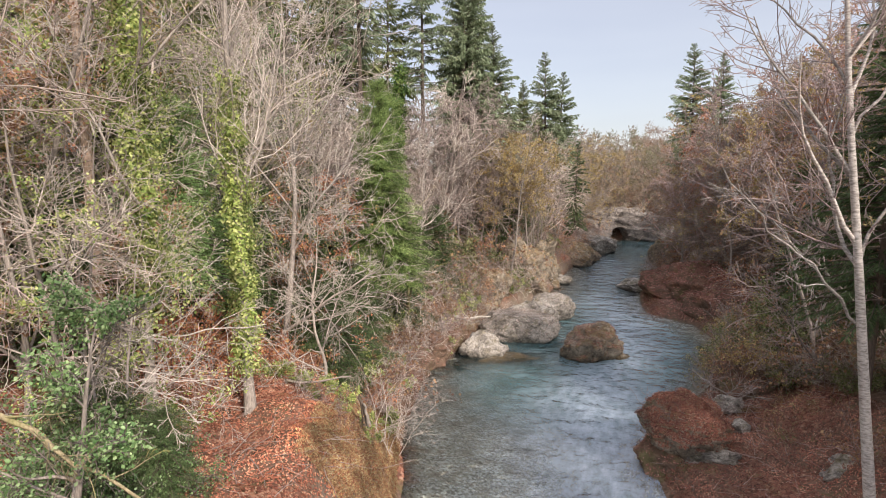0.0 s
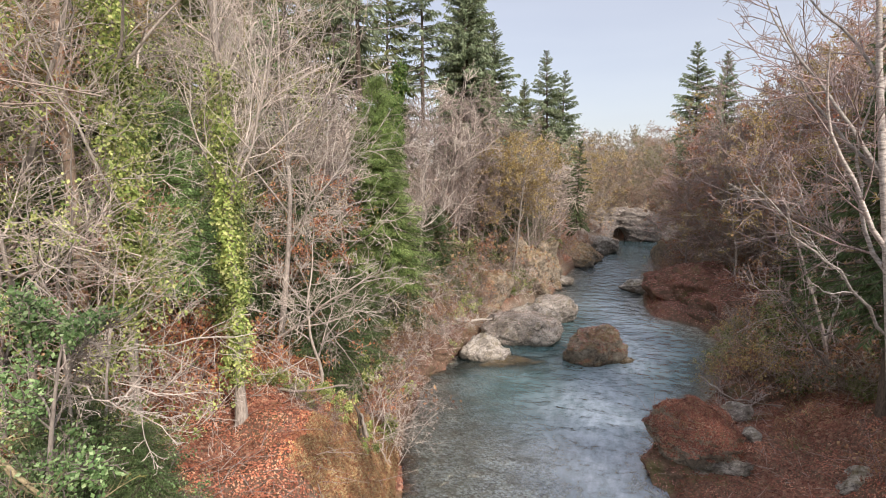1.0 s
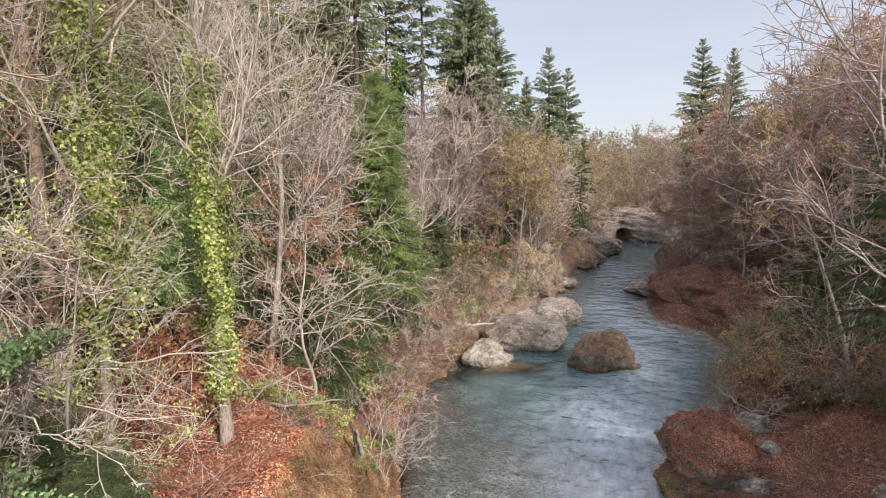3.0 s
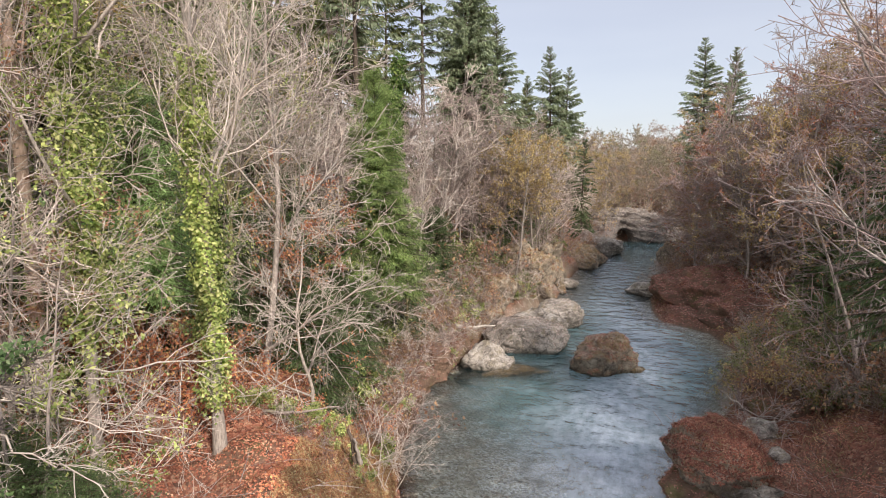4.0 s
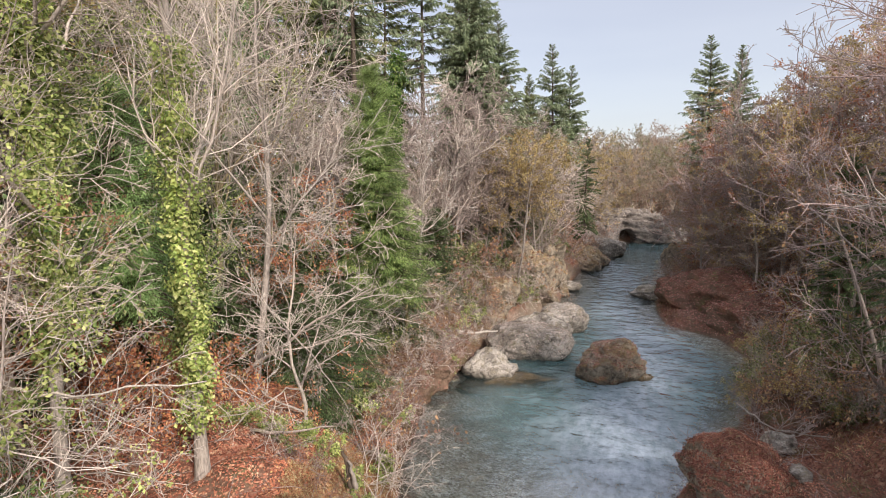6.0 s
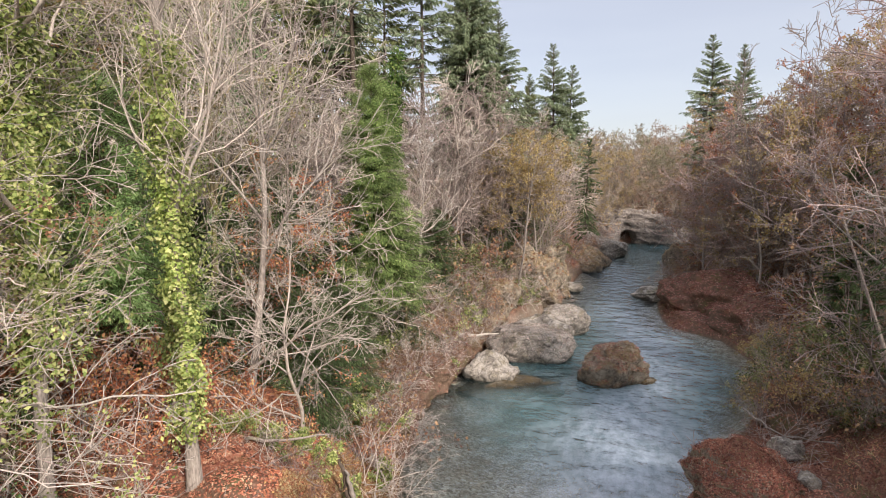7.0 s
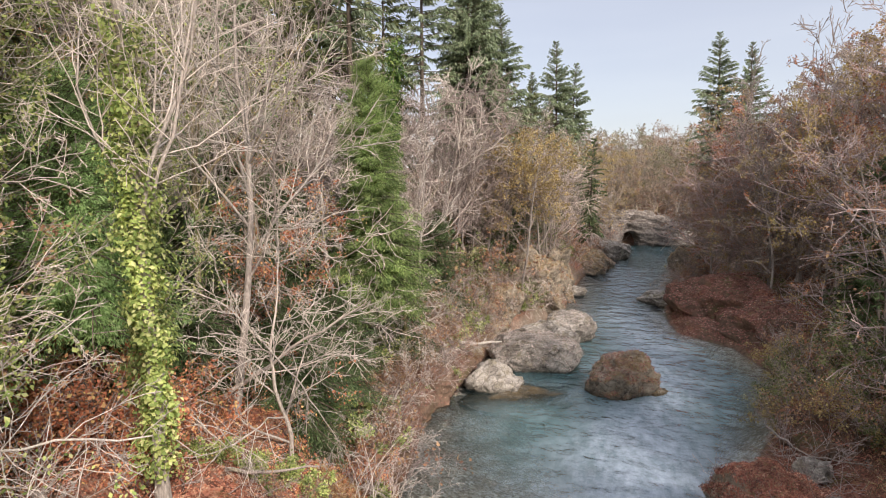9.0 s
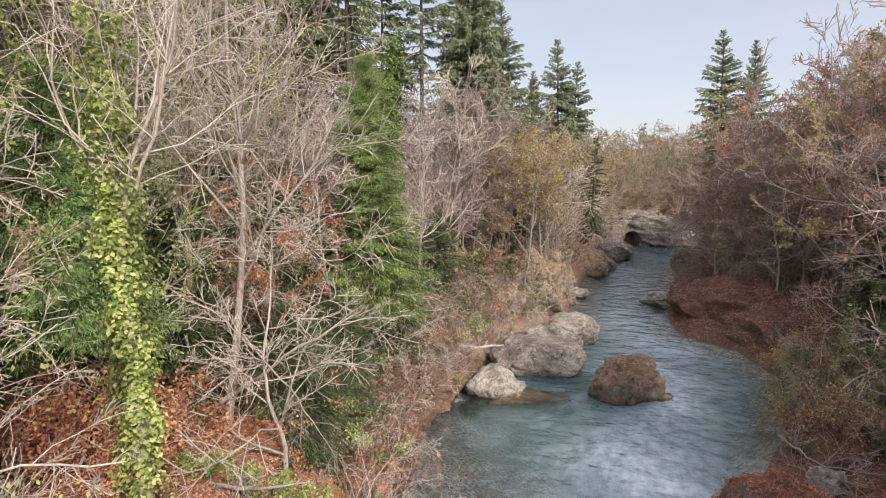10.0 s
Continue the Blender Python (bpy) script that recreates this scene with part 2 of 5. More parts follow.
def ground_material(name, bare):
    n = Nodes(name)
    p = n.pos()
    v = n.add("ShaderNodeTexVoronoi", Scale=11.0)
    n.links.new(p, v.inputs["Vector"])
    litter = n.ramp(n.xyz(v.outputs["Color"])[0], (0.0, (0.11, 0.05, 0.035)), (0.4, (0.26, 0.105, 0.07)), (0.75, (0.38, 0.17, 0.11)), (1.0, (0.48, 0.31, 0.21)))
    soil = n.ramp(n.noise(5, 6, 0.7, p), (0.3, (0.07, 0.045, 0.03)), (0.7, (0.25, 0.16, 0.11)))
    c = n.mix(n.ramp(n.noise(0.45, 4, 0.6, p), (0.36, (0, 0, 0)), (0.52, (1, 1, 1))), litter, soil)
    moss = n.ramp(n.noise(0.8, 4, 0.6, p), (0.56, (0, 0, 0)), (0.7, (0.7, 0.7, 0.7)))
    c = n.mix(moss, c, (0.17, 0.16, 0.06))
    up = n.xyz(n.nodes.new("ShaderNodeNewGeometry").outputs["Normal"])[2]
    stone = n.ramp(n.noise(2.2, 6, 0.7, p), (0.3, (0.14, 0.12, 0.09)), (0.7, (0.40, 0.35, 0.28)))
    c = n.mix(n.ramp(up, (0.4, (bare,) * 3), (0.62, (0, 0, 0))), c, stone)
    g = n.add("ShaderNodeTexVoronoi", Scale=12.0)
    n.links.new(p, g.inputs["Vector"])
    gravel = n.ramp(n.xyz(g.outputs["Color"])[0], (0.0, (0.27, 0.225, 0.185)), (0.5, (0.54, 0.475, 0.40)), (1.0, (0.80, 0.745, 0.67)))
    gravel = n.mix(n.ramp(n.noise(0.7, 4, 0.65, p), (0.42, (0, 0, 0)), (0.62, (0.6, 0.6, 0.6))), gravel, (0.30, 0.24, 0.17))
    c = n.mix(n.ramp(n.math("ADD", n.xyz(p)[2], 0.1), (0.0, (1, 1, 1)), (0.1, (0, 0, 0))), c, gravel)
    h = n.math("ADD", v.outputs["Distance"], n.noise(14, 4, 0.7, p))
    return n.surface(c, 0.9, n.bump(h, 0.8, 0.05), 0.15)


GROUND = ground_material("leaf_strewn_ground", 0.6)
MOUND = ground_material("leaf_strewn_mound", 0.1)


def water_material():
    n = Nodes("clear_teal_water")
    p = n.pos()
    flow = n.add("ShaderNodeMapping", Rotation=(0, 0, radians(20)))
    n.links.new(p, flow.inputs[0])
    q = flow.outputs[0]
    swell = n.noise(0.45, 2, 0.5, q, (1.0, 1.0, 1.0))
    ripple = n.noise(1.15, 2, 0.5, q, (0.95, 1.05, 1.0))
    fine = n.noise(3.8, 3, 0.6, q, (1.0, 0.9, 1.0))
    h = n.math("ADD", n.math("ADD", n.math("MULTIPLY", swell, 0.4), n.math("MULTIPLY", ripple, 1.3)), n.math("MULTIPLY", fine, 0.3))
    normal = n.bump(h, 1.0, 0.18)
    deep = n.nodes.new("ShaderNodeAttribute")
    deep.attribute_name = "depth"
    murk = n.add("ShaderNodeBsdfDiffuse")
    n.put(murk, "Color", n.ramp(n.noise(0.3, 4, 0.6, p), (0.35, (0.05, 0.115, 0.115)), (0.62, (0.16, 0.235, 0.245))))
    n.links.new(normal, murk.inputs["Normal"])
    # Sky sheen put into the colour as pale diffuse, along with white riffles.
    sheen_attr = n.nodes.new("ShaderNodeAttribute")
    sheen_attr.attribute_name = "riffle"
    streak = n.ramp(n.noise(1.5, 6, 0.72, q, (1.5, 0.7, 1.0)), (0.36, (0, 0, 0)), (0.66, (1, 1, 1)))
    white = n.math("MULTIPLY", sheen_attr.outputs["Fac"], n.math("ADD", n.math("MULTIPLY", streak, 0.45), 0.32), True)
    sheen_foam = n.add("ShaderNodeBsdfDiffuse")
    n.put(sheen_foam, "Color", (0.55, 0.615, 0.71, 1))
    n.links.new(normal, sheen_foam.inputs["Normal"])
    clear = n.add("ShaderNodeBsdfTransparent")
    n.put(clear, "Color", (0.88, 0.93, 0.91, 1))
    body = n.add("ShaderNodeMixShader")
    n.links.new(n.ramp(deep.outputs["Fac"], (0.0, (0.02, 0.02, 0.02)), (0.3, (0.09, 0.09, 0.09)), (0.7, (0.56, 0.58, 0.58)), (1.0, (0.75, 0.75, 0.75))), body.inputs[0])
    n.links.new(clear.outputs[0], body.inputs[1])
    n.links.new(murk.outputs[0], body.inputs[2])
    sheen_mix = n.add("ShaderNodeMixShader")
    n.links.new(white, sheen_mix.inputs[0])
    n.links.new(body.outputs[0], sheen_mix.inputs[1])
    n.links.new(sheen_foam.outputs[0], sheen_mix.inputs[2])
    gloss = n.add("ShaderNodeBsdfGlossy", Roughness=0.06)
    n.links.new(normal, gloss.inputs["Normal"])
    fres = n.add("ShaderNodeFresnel", IOR=1.5)
    n.links.new(normal, fres.inputs["Normal"])
    top = n.add("ShaderNodeMixShader")
    n.links.new(fres.outputs[0], top.inputs[0])
    n.links.new(sheen_mix.outputs[0], top.inputs[1])
    n.links.new(gloss.outputs[0], top.inputs[2])
    return n.finish(top.outputs[0])


WATER = water_material()

# ---- the lie of the land ----
LEFT_SHORE = ((-80, -3.0), (5, -1.6), (16, -1.45), (19, -1.5), (24, -1.8), (26.5, -1.4), (29.8, 0.4), (33, 1.4), (36, 3.0), (39, 5.5), (45, 8.6), (50, 10.2), (57, 12.8), (66, 17.4), (73, 20.0), (81, 20.6), (90, 24))
RIGHT_SHORE = ((-80, 7.5), (10, 6.9), (16, 6.9), (19, 7.2), (21, 8.9), (25, 12.2), (27.4, 14.3), (31, 16.3), (36, 16.4), (39, 14.5), (42, 15.1), (47, 16.6), (55.5, 20.8), (64, 25.0), (72, 30.0), (80, 36.0), (90, 60))
LEFT_LIP = ((-80, 3.2), (12, 3.65), (16, 3.65), (18, 2.5), (19.5, 1.5), (24, 1.2), (30, 1.0), (40, 1.6), (50, 1.8), (60, 1.2), (80, 1.2))


def curve_of(table, y):
    return np.interp(y, [a for a, b in table], [b for a, b in table])


def waves(x, y):
    return (np.sin(x * 0.9 + 1.3 * np.sin(y * 0.5)) * np.sin(y * 0.8 + 0.7) * 0.5 + np.sin(x * 2.3 + y * 1.1 + 2) * 0.25
            + np.sin(y * 3.1 - x * 1.7 + 1) * 0.15 + np.sin(x * 5.3 + 1.9 * np.sin(y * 4.1)) * 0.08)


def land(x, y):
    """Height of the ground over the water."""
    x, y = np.asarray(x, float), np.asarray(y, float)
    sl = curve_of(LEFT_SHORE, y) - x
    sr = x - curve_of(RIGHT_SHORE, y)
    se = y - 81.6
    lip = curve_of(LEFT_LIP, y)
    steep = np.clip(sl / (1.0 + 1.1 * np.clip((20 - y) / 2, 0, 1)), 0, 1)
    near = np.clip((20 - y) / 3, 0, 1)
    hl = lip * steep * (2 - steep) + (0.36 - 0.28 * near) * np.clip(sl - 1.0, 0, 4) + 0.48 * np.clip(sl - 5, 0, 14) + 0.08 * np.clip(sl - 19, 0, 60)
    steep = np.clip(sr / 0.8, 0, 1)
    hr = 0.55 * steep + 0.10 * np.clip(sr, 0, 5) + 0.50 * np.clip(sr - 4, 0, 14) + 0.10 * np.clip(sr - 18, 0, 60)
    he = 1.4 * np.clip(se / 1.5, 0, 1) + 0.14 * np.clip(se, 0, 40)
    s = np.maximum(np.maximum(sl, sr), se)
    h = np.where(sl >= np.maximum(sr, se), hl, np.where(sr >= se, hr, he))
    rough = np.clip(s, 0, 2) / 2
    shoal = np.clip((28 - y) / 8, 0, 1)
    bed = -np.clip(np.maximum(sl, -99) * -0.38 * (1 - 0.72 * shoal), 0, 1.5) - 0.03
    bed = np.maximum(bed, -np.clip(-s * 0.55, 0, 1.5) - 0.03)
    return np.where(s > 0, h + waves(x, y) * (0.28 + 0.22 * np.clip(sl, 0, 1)) * rough, bed + waves(x * 0.7, y * 0.7) * 0.06)


# ---- mesh tools ----
def quad_mesh(name, verts, faces, smooth=True):
    verts, faces = np.asarray(verts, np.float32), np.asarray(faces, np.int32)
    me = bpy.data.meshes.new(name)
    me.vertices.add(len(verts))
    me.vertices.foreach_set("co", verts.ravel())
    me.loops.add(len(faces) * 4)
    me.loops.foreach_set("vertex_index", faces.ravel())
    me.polygons.add(len(faces))
    me.polygons.foreach_set("loop_start", np.arange(len(faces), dtype=np.int32) * 4)
    me.polygons.foreach_set("use_smooth", np.full(len(faces), smooth))
    me.update(calc_edges=True)
    return me


def part(name, mesh, material, parent=None, label=""):
    """Links a mesh (or a bmesh) as one object, under a thing or under a part."""
    if isinstance(mesh, bmesh.types.BMesh):
        me = bpy.data.meshes.new(name)
        mesh.to_mesh(me)
        mesh.free()
        me.polygons.foreach_set("use_smooth", [True] * len(me.polygons))
        mesh = me
    mesh.materials.append(material)
    ob = new(name, mesh)
    ob.parent = parent
    return tagged(ob, label)


def unit(v):
    return v / np.maximum(np.linalg.norm(v, axis=-1, keepdims=True), 1e-9)


def tubes(P, R, sides):
    """N limbs of K points each, as open tubes."""
    N, K, _ = P.shape
    T = np.empty_like(P)
    T[:, 1:-1] = P[:, 2:] - P[:, :-2]
    T[:, 0], T[:, -1] = P[:, 1] - P[:, 0], P[:, -1] - P[:, -2]
    T = unit(T)
    ref = np.where(np.abs(T[:, :1, 2:3]) > 0.8, np.array([1.0, 0, 0]), np.array([0, 0, 1.0]))
    A = unit(np.cross(T, np.broadcast_to(ref, T.shape)))
    B = np.cross(T, A)
    a = np.arange(sides) * 2 * np.pi / sides
    V = P[:, :, None] + R[:, :, None, None] * (A[:, :, None] * np.cos(a)[:, None] + B[:, :, None] * np.sin(a)[:, None])
    idx = np.arange(N * K * sides).reshape(N, K, sides)
    nxt = np.roll(idx, -1, 2)
    F = np.stack((idx[:, :-1], nxt[:, :-1], nxt[:, 1:], idx[:, 1:]), -1)
    return V.reshape(-1, 3), F.reshape(-1, 4)


def join(pieces):
    V, F, n = [], [], 0
    for v, f in pieces:
        V.append(v)
        F.append(f + n)
        n += len(v)
    return np.concatenate(V), np.concatenate(F)


def limbs(rng, start, way, length, r0, K, wander, rise, tip=0.25):
    N = len(start)
    P = np.zeros((N, K, 3))
    P[:, 0] = start
    d = unit(way)
    for k in range(1, K):
        d = unit(d + rng.normal(0, wander, (N, 3)) + np.array([0, 0, rise]))
        P[:, k] = P[:, k - 1] + d * (length / (K - 1))[:, None]
    return P, r0[:, None] * np.linspace(1, tip, K)[None]


def shoots(rng, P, R, n, t0, t1, angle, ratio, thick=0.6, taper=0.55):
    """n side shoots on each limb: start, way, length, radius."""
    N, K, _ = P.shape
    t = rng.uniform(t0, t1, (N, n))
    i = np.minimum((t * (K - 1)).astype(int), K - 2)
    f = (t * (K - 1) - i)[..., None]
    rows = np.arange(N)[:, None]
    p0, p1 = P[rows, i], P[rows, i + 1]
    start = p0 * (1 - f) + p1 * f
    tang = unit(p1 - p0)
    side = unit(np.cross(tang, rng.normal(0, 1, (N, n, 3))))
    a = np.radians(rng.uniform(*angle, (N, n)))[..., None]
    way = tang * np.cos(a) + side * np.sin(a)
    whole = np.linalg.norm(P[:, 1:] - P[:, :-1], axis=2).sum(1)
    length = whole[:, None] * ratio * (1 - taper * t) * rng.uniform(0.6, 1.25, (N, n))
    r = (R[rows, i] * thick * rng.uniform(0.7, 1.0, (N, n)))
    return start.reshape(-1, 3), way.reshape(-1, 3), length.ravel(), r.ravel()


def blades(rng, at, size, facing=None, spread=1.0, long=1.5):
    """One small folded leaf at each place."""
    N = len(at)
    u = unit(rng.normal(0, 1, (N, 3)) * spread + (0 if facing is None else facing))
    w = unit(np.cross(u, rng.normal(0, 1, (N, 3))))
    nrm = np.cross(u, w)
    s = (size * rng.uniform(0.6, 1.3, N))[:, None]
    V = np.stack((at, at + u * s * 0.5 * long + w * s * 0.5 + nrm * s * 0.12, at + u * s * long, at + u * s * 0.5 * long - w * s * 0.5 + nrm * s * 0.12), 1)
    return V.reshape(-1, 3), np.arange(N * 4).reshape(N, 4)


def along(rng, P, n, jitter):
    """n places near each limb's outer part."""
    N, K, _ = P.shape
    t = rng.uniform(0.3, 1, (N, n)) * (K - 1)
    i = np.minimum(t.astype(int), K - 2)
    f = (t - i)[..., None]
    rows = np.arange(N)[:, None]
    at = P[rows, i] * (1 - f) + P[rows, i + 1] * f
    return (at + rng.normal(0, jitter, at.shape)).reshape(-1, 3)


def root(name, label, category, group="", at=(0, 0, 0), turn=0, size=1):
    e = new(name)
    e.empty_display_size = 0.3
    e.matrix_basis = Matrix.LocRotScale(at, Euler((0, 0, radians(turn))), (size,) * 3)
    return tagged(e, label, category, group)


# ---- plants ----
def bare_tree(name, label, seed, height, r, bark_mat, twig_mat, lean=(0, 0), fork=0.35, counts=(12, 7, 6, 4), reach=0.42, rise=0.05,
              leaves=None, leaf_n=0, leaf_size=0.09, ivy=None, ivy_from=0.08, ivy_top=0.6, ivy_n=0, ivy_r=0.35, ivy_size=0.11, twig_r=0.006, group="", category="tree", stems=1, split=True, patchy=True, spread=(35, 80), bend=0.055, limb_thick=0.66):
    rng = np.random.default_rng(seed)
    e = root(name, label, category, group)
    start = np.zeros((stems, 3)) + rng.normal(0, 0.18 * (stems > 1), (stems, 3)) * [1, 1, 0]
    way = np.array([[lean[0], lean[1], 1.0]]) + rng.normal(0, 0.16 * (stems > 1), (stems, 3))
    P0, R0 = limbs(rng, start, way, np.full(stems, height), np.full(stems, r), 14, bend, 0.03, 0.12)
    R0[:, 0] *= 1.35
    trunk = part("trunk", quad_mesh("trunk", *tubes(P0, R0, 9)), bark_mat, e)
    P1, R1 = limbs(rng, *shoots(rng, P0, R0, counts[0], fork, 0.97, spread, reach, limb_thick), 9, 0.15, rise)
    if split:
        for i in range(len(P1)):
            part("branch", quad_mesh("branch", *tubes(P1[i:i + 1], R1[i:i + 1], 5)), bark_mat, e)
    P2, R2 = limbs(rng, *shoots(rng, P1, R1, counts[1], 0.1, 0.98, (25, 70), 0.52, 0.6, 0.4), 5, 0.17, rise * 0.6)
    R2 = np.maximum(R2, twig_r * 1.6)
    made = [tubes(P2, R2, 3)] if split else [tubes(P1, R1, 4), tubes(P2, R2, 3)]
    P3, R3 = limbs(rng, *shoots(rng, P2, R2, counts[2], 0.15, 1.0, (25, 70), 0.55, 0.6, 0.4), 3 if split or counts[2] > 5 else 2, 0.2, rise * 0.4)
    R3 = np.maximum(R3, twig_r)
    made.append(tubes(P3, R3, 3))
    last = P3
    if counts[3]:
        P4, R4 = limbs(rng, *shoots(rng, P3, R3, counts[3], 0.15, 1.0, (25, 65), 0.6, 0.7, 0.3), 2, 0.15, 0.0)
        R4 = np.maximum(R4, twig_r * 0.75)
        made.append(tubes(P4, R4, 3))
        last = P4
    crown = tagged(part("crown", quad_mesh("crown", *join(made)), twig_mat, e), kind="stuff")
    if leaves:
        at = along(rng, last, 8, 0.06)
        keep = np.sin(at[:, 0] * 1.1 + 2 * np.sin(at[:, 2] * 0.8)) * np.sin(at[:, 1] * 1.3 + at[:, 2]) > -0.35 if patchy else np.full(len(at), True)
        at = at[keep]
        at = at[rng.permutation(len(at))[:leaf_n]]
        tagged(part("foliage", quad_mesh("foliage", *blades(rng, at, leaf_size, np.array([0, 0, -0.4])), False), leaves, crown), kind="stuff")
    if ivy:
        k = np.clip(ivy_from + rng.beta(1.1, 1.2, ivy_n) * (ivy_top - ivy_from), 0, 0.999) * 13
        i = k.astype(int)
        st = rng.integers(0, stems, ivy_n)
        at = P0[st, i] + (P0[st, i + 1] - P0[st, i]) * (k - i)[:, None]
        out = unit(rng.normal(0, 1, (ivy_n, 3)) * [1, 1, 0.3])
        az = np.arctan2(out[:, 1], out[:, 0])
        clump = np.clip(0.5 + 0.5 * np.sin(k * 3.7 + az * 2 + seed) * np.sin(k * 2.1 + 2 - az), 0.08, 1)
        keep = rng.uniform(0, 1, ivy_n) < clump + 0.25
        at = (at + out * (r + ivy_r * clump * rng.uniform(0.05, 1, ivy_n) ** 0.8)[:, None])[keep]
        tagged(part("ivy", quad_mesh("ivy", *flat_leaves(rng, at, (out + [0, 0, 0.5] + rng.normal(0, 0.35, out.shape))[keep], ivy_size), False), ivy, trunk, "climbing ivy round the trunk"), kind="stuff")
    return e


def spruce(name, label, seed, height, r, width, needles, start=0.12, whorls=26, per=7, sprays=22, spray=0.16, droop=0.35, density=1.0, group="", bark_mat=None, shape=1.0, hang=1.3, fan=1.0, thin=0.0, wide=0.0):
    rng = np.random.default_rng(seed)
    e = root(name, label, "conifer", group)
    P0, R0 = limbs(rng, np.zeros((1, 3)), np.array([[0, 0, 1.0]]), np.array([height]), np.array([r]), 12, 0.012, 0.05, 0.08)
    part("trunk", quad_mesh("trunk", *tubes(P0, R0, 8)), bark_mat or BARK_DARK, e)
    N = whorls * per
    t = np.repeat(np.linspace(start, 0.985, whorls), per) + rng.normal(0, 0.02, N)
    t = np.clip(t, 0.02, 0.99)
    k = t * 11
    i = np.minimum(k.astype(int), 10)
    at = P0[0, i] + (P0[0, i + 1] - P0[0, i]) * (k - i)[:, None]
    az = rng.uniform(0, 2 * np.pi, N)
    length = width * (1 - t) ** shape * rng.uniform(0.5, 1.1, N) * (1 + 0.22 * np.sin(az * 2 + t * 9 + seed)) + 0.15
    up = np.interp(t, [0, 0.6, 1], [-droop, 0.05, 0.9])
    way = np.stack((np.cos(az), np.sin(az), up), -1)
    P1, R1 = limbs(rng, at, way, length, 0.012 + 0.01 * length, 7, 0.05, -0.03, 0.3)
    made = [tubes(P1[:, ::2], R1[:, ::2], 3)]
    boughs = tagged(part("bough_mass", quad_mesh("bough_mass", *join(made)), bark_mat or BARK_DARK, e), kind="stuff")
    n = int(sprays * density)
    u = rng.uniform(0.12, 1.0, (N, n)) * 6
    i = np.minimum(u.astype(int), 5)
    rows = np.arange(N)[:, None]
    a = P1[rows, i] + (P1[rows, i + 1] - P1[rows, i]) * (u - i)[..., None]
    tang = unit(P1[rows, i + 1] - P1[rows, i])
    flat = unit(np.cross(tang, [0, 0, 1.0])) * rng.choice((-1, 1), (N, n))[..., None]
    out = unit(tang * 0.8 + flat * fan * rng.uniform(0.1, 1, (N, n))[..., None] + np.array([0, 0, -1.0]) * rng.uniform(0.1, hang, (N, n))[..., None])
    ln = spray * rng.uniform(0.6, 1.5, (N, n)) * np.clip(length, 0.5, 2.2)[:, None]
    if wide:
        a = a + flat * (wide * length[:, None] * rng.uniform(0, 1, (N, n)) * (1 - 0.12 * u))[..., None] + rng.normal(0, 0.05, a.shape)
    a, out, ln = a.reshape(-1, 3), out.reshape(-1, 3), ln.ravel()[:, None]
    side = unit(np.cross(out, rng.normal(0, 1, out.shape)))
    w = np.minimum(ln * 0.12, thin or 0.03 + 0.12 * spray)
    V = np.stack((a, a + out * ln * 0.45 + side * w, a + out * ln, a + out * ln * 0.5 - side * w), 1).reshape(-1, 3)
    tagged(part("foliage", quad_mesh("foliage", V, np.arange(len(V)).reshape(-1, 4), False), needles, boughs), kind="stuff")
    return e


def shrub(name, label, seed, height, stems, twig_mat, leaves=None, leaf_n=0, leaf_size=0.08, arch=-0.03, group="", counts=(6, 4), spread=0.7, r=0.014, twig_r=0.005, category="shrub"):
    rng = np.random.default_rng(seed)
    e = root(name, label, category, group)
    way = rng.normal(0, spread, (stems, 3)) * [1, 1, 0] + [0, 0, 1.0]
    P0, R0 = limbs(rng, rng.normal(0, 0.2, (stems, 3)) * [1, 1, 0], way, height * rng.uniform(0.6, 1.2, stems), np.full(stems, r), 7, 0.12, arch)
    for i in range(stems):
        part("stem", quad_mesh("stem", *tubes(P0[i:i + 1], R0[i:i + 1], 4)), twig_mat, e)
    P1, R1 = limbs(rng, *shoots(rng, P0, R0, counts[0], 0.2, 1, (25, 60), 0.45, 0.7), 4, 0.15, arch)
    P2, R2 = limbs(rng, *shoots(rng, P1, np.maximum(R1, twig_r), counts[1], 0.2, 1, (25, 60), 0.5, 0.8), 2, 0.15, arch)
    crown = tagged(part("crown", quad_mesh("crown", *join((tubes(P1, np.maximum(R1, twig_r), 3), tubes(P2, np.maximum(R2, twig_r * 0.8), 3)))), twig_mat, e), kind="stuff")
    if leaves:
        at = along(rng, P2, 6, 0.07)
        at = at[rng.permutation(len(at))[:leaf_n]]
        tagged(part("foliage", quad_mesh("foliage", *blades(rng, at, leaf_size, np.array([0, 0, -0.3])), False), leaves, crown), kind="stuff")
    return e


def stand(e, x, y, turn=0, size=1.0, sink=0.12, z=None):
    e.matrix_basis = Matrix.LocRotScale((x, y, float(land(x, y)) - sink if z is None else z), Euler((0, 0, radians(turn))), (size,) * 3)
    return e


def again(e, x, y, turn=0, size=1.0, sink=0.12, z=None, tilt=0):
    c = copy_thing(e, Matrix.Identity(4))
    c.matrix_basis = Matrix.LocRotScale((x, y, float(land(x, y)) - sink if z is None else z), Euler((radians(tilt), 0, radians(turn))), (size,) * 3)
    return c


# ---- ground and water ----
def steps(*spans):
    out = []
    for a, b, s in spans:
        out += list(np.arange(a, b, s))
    return np.array(out)


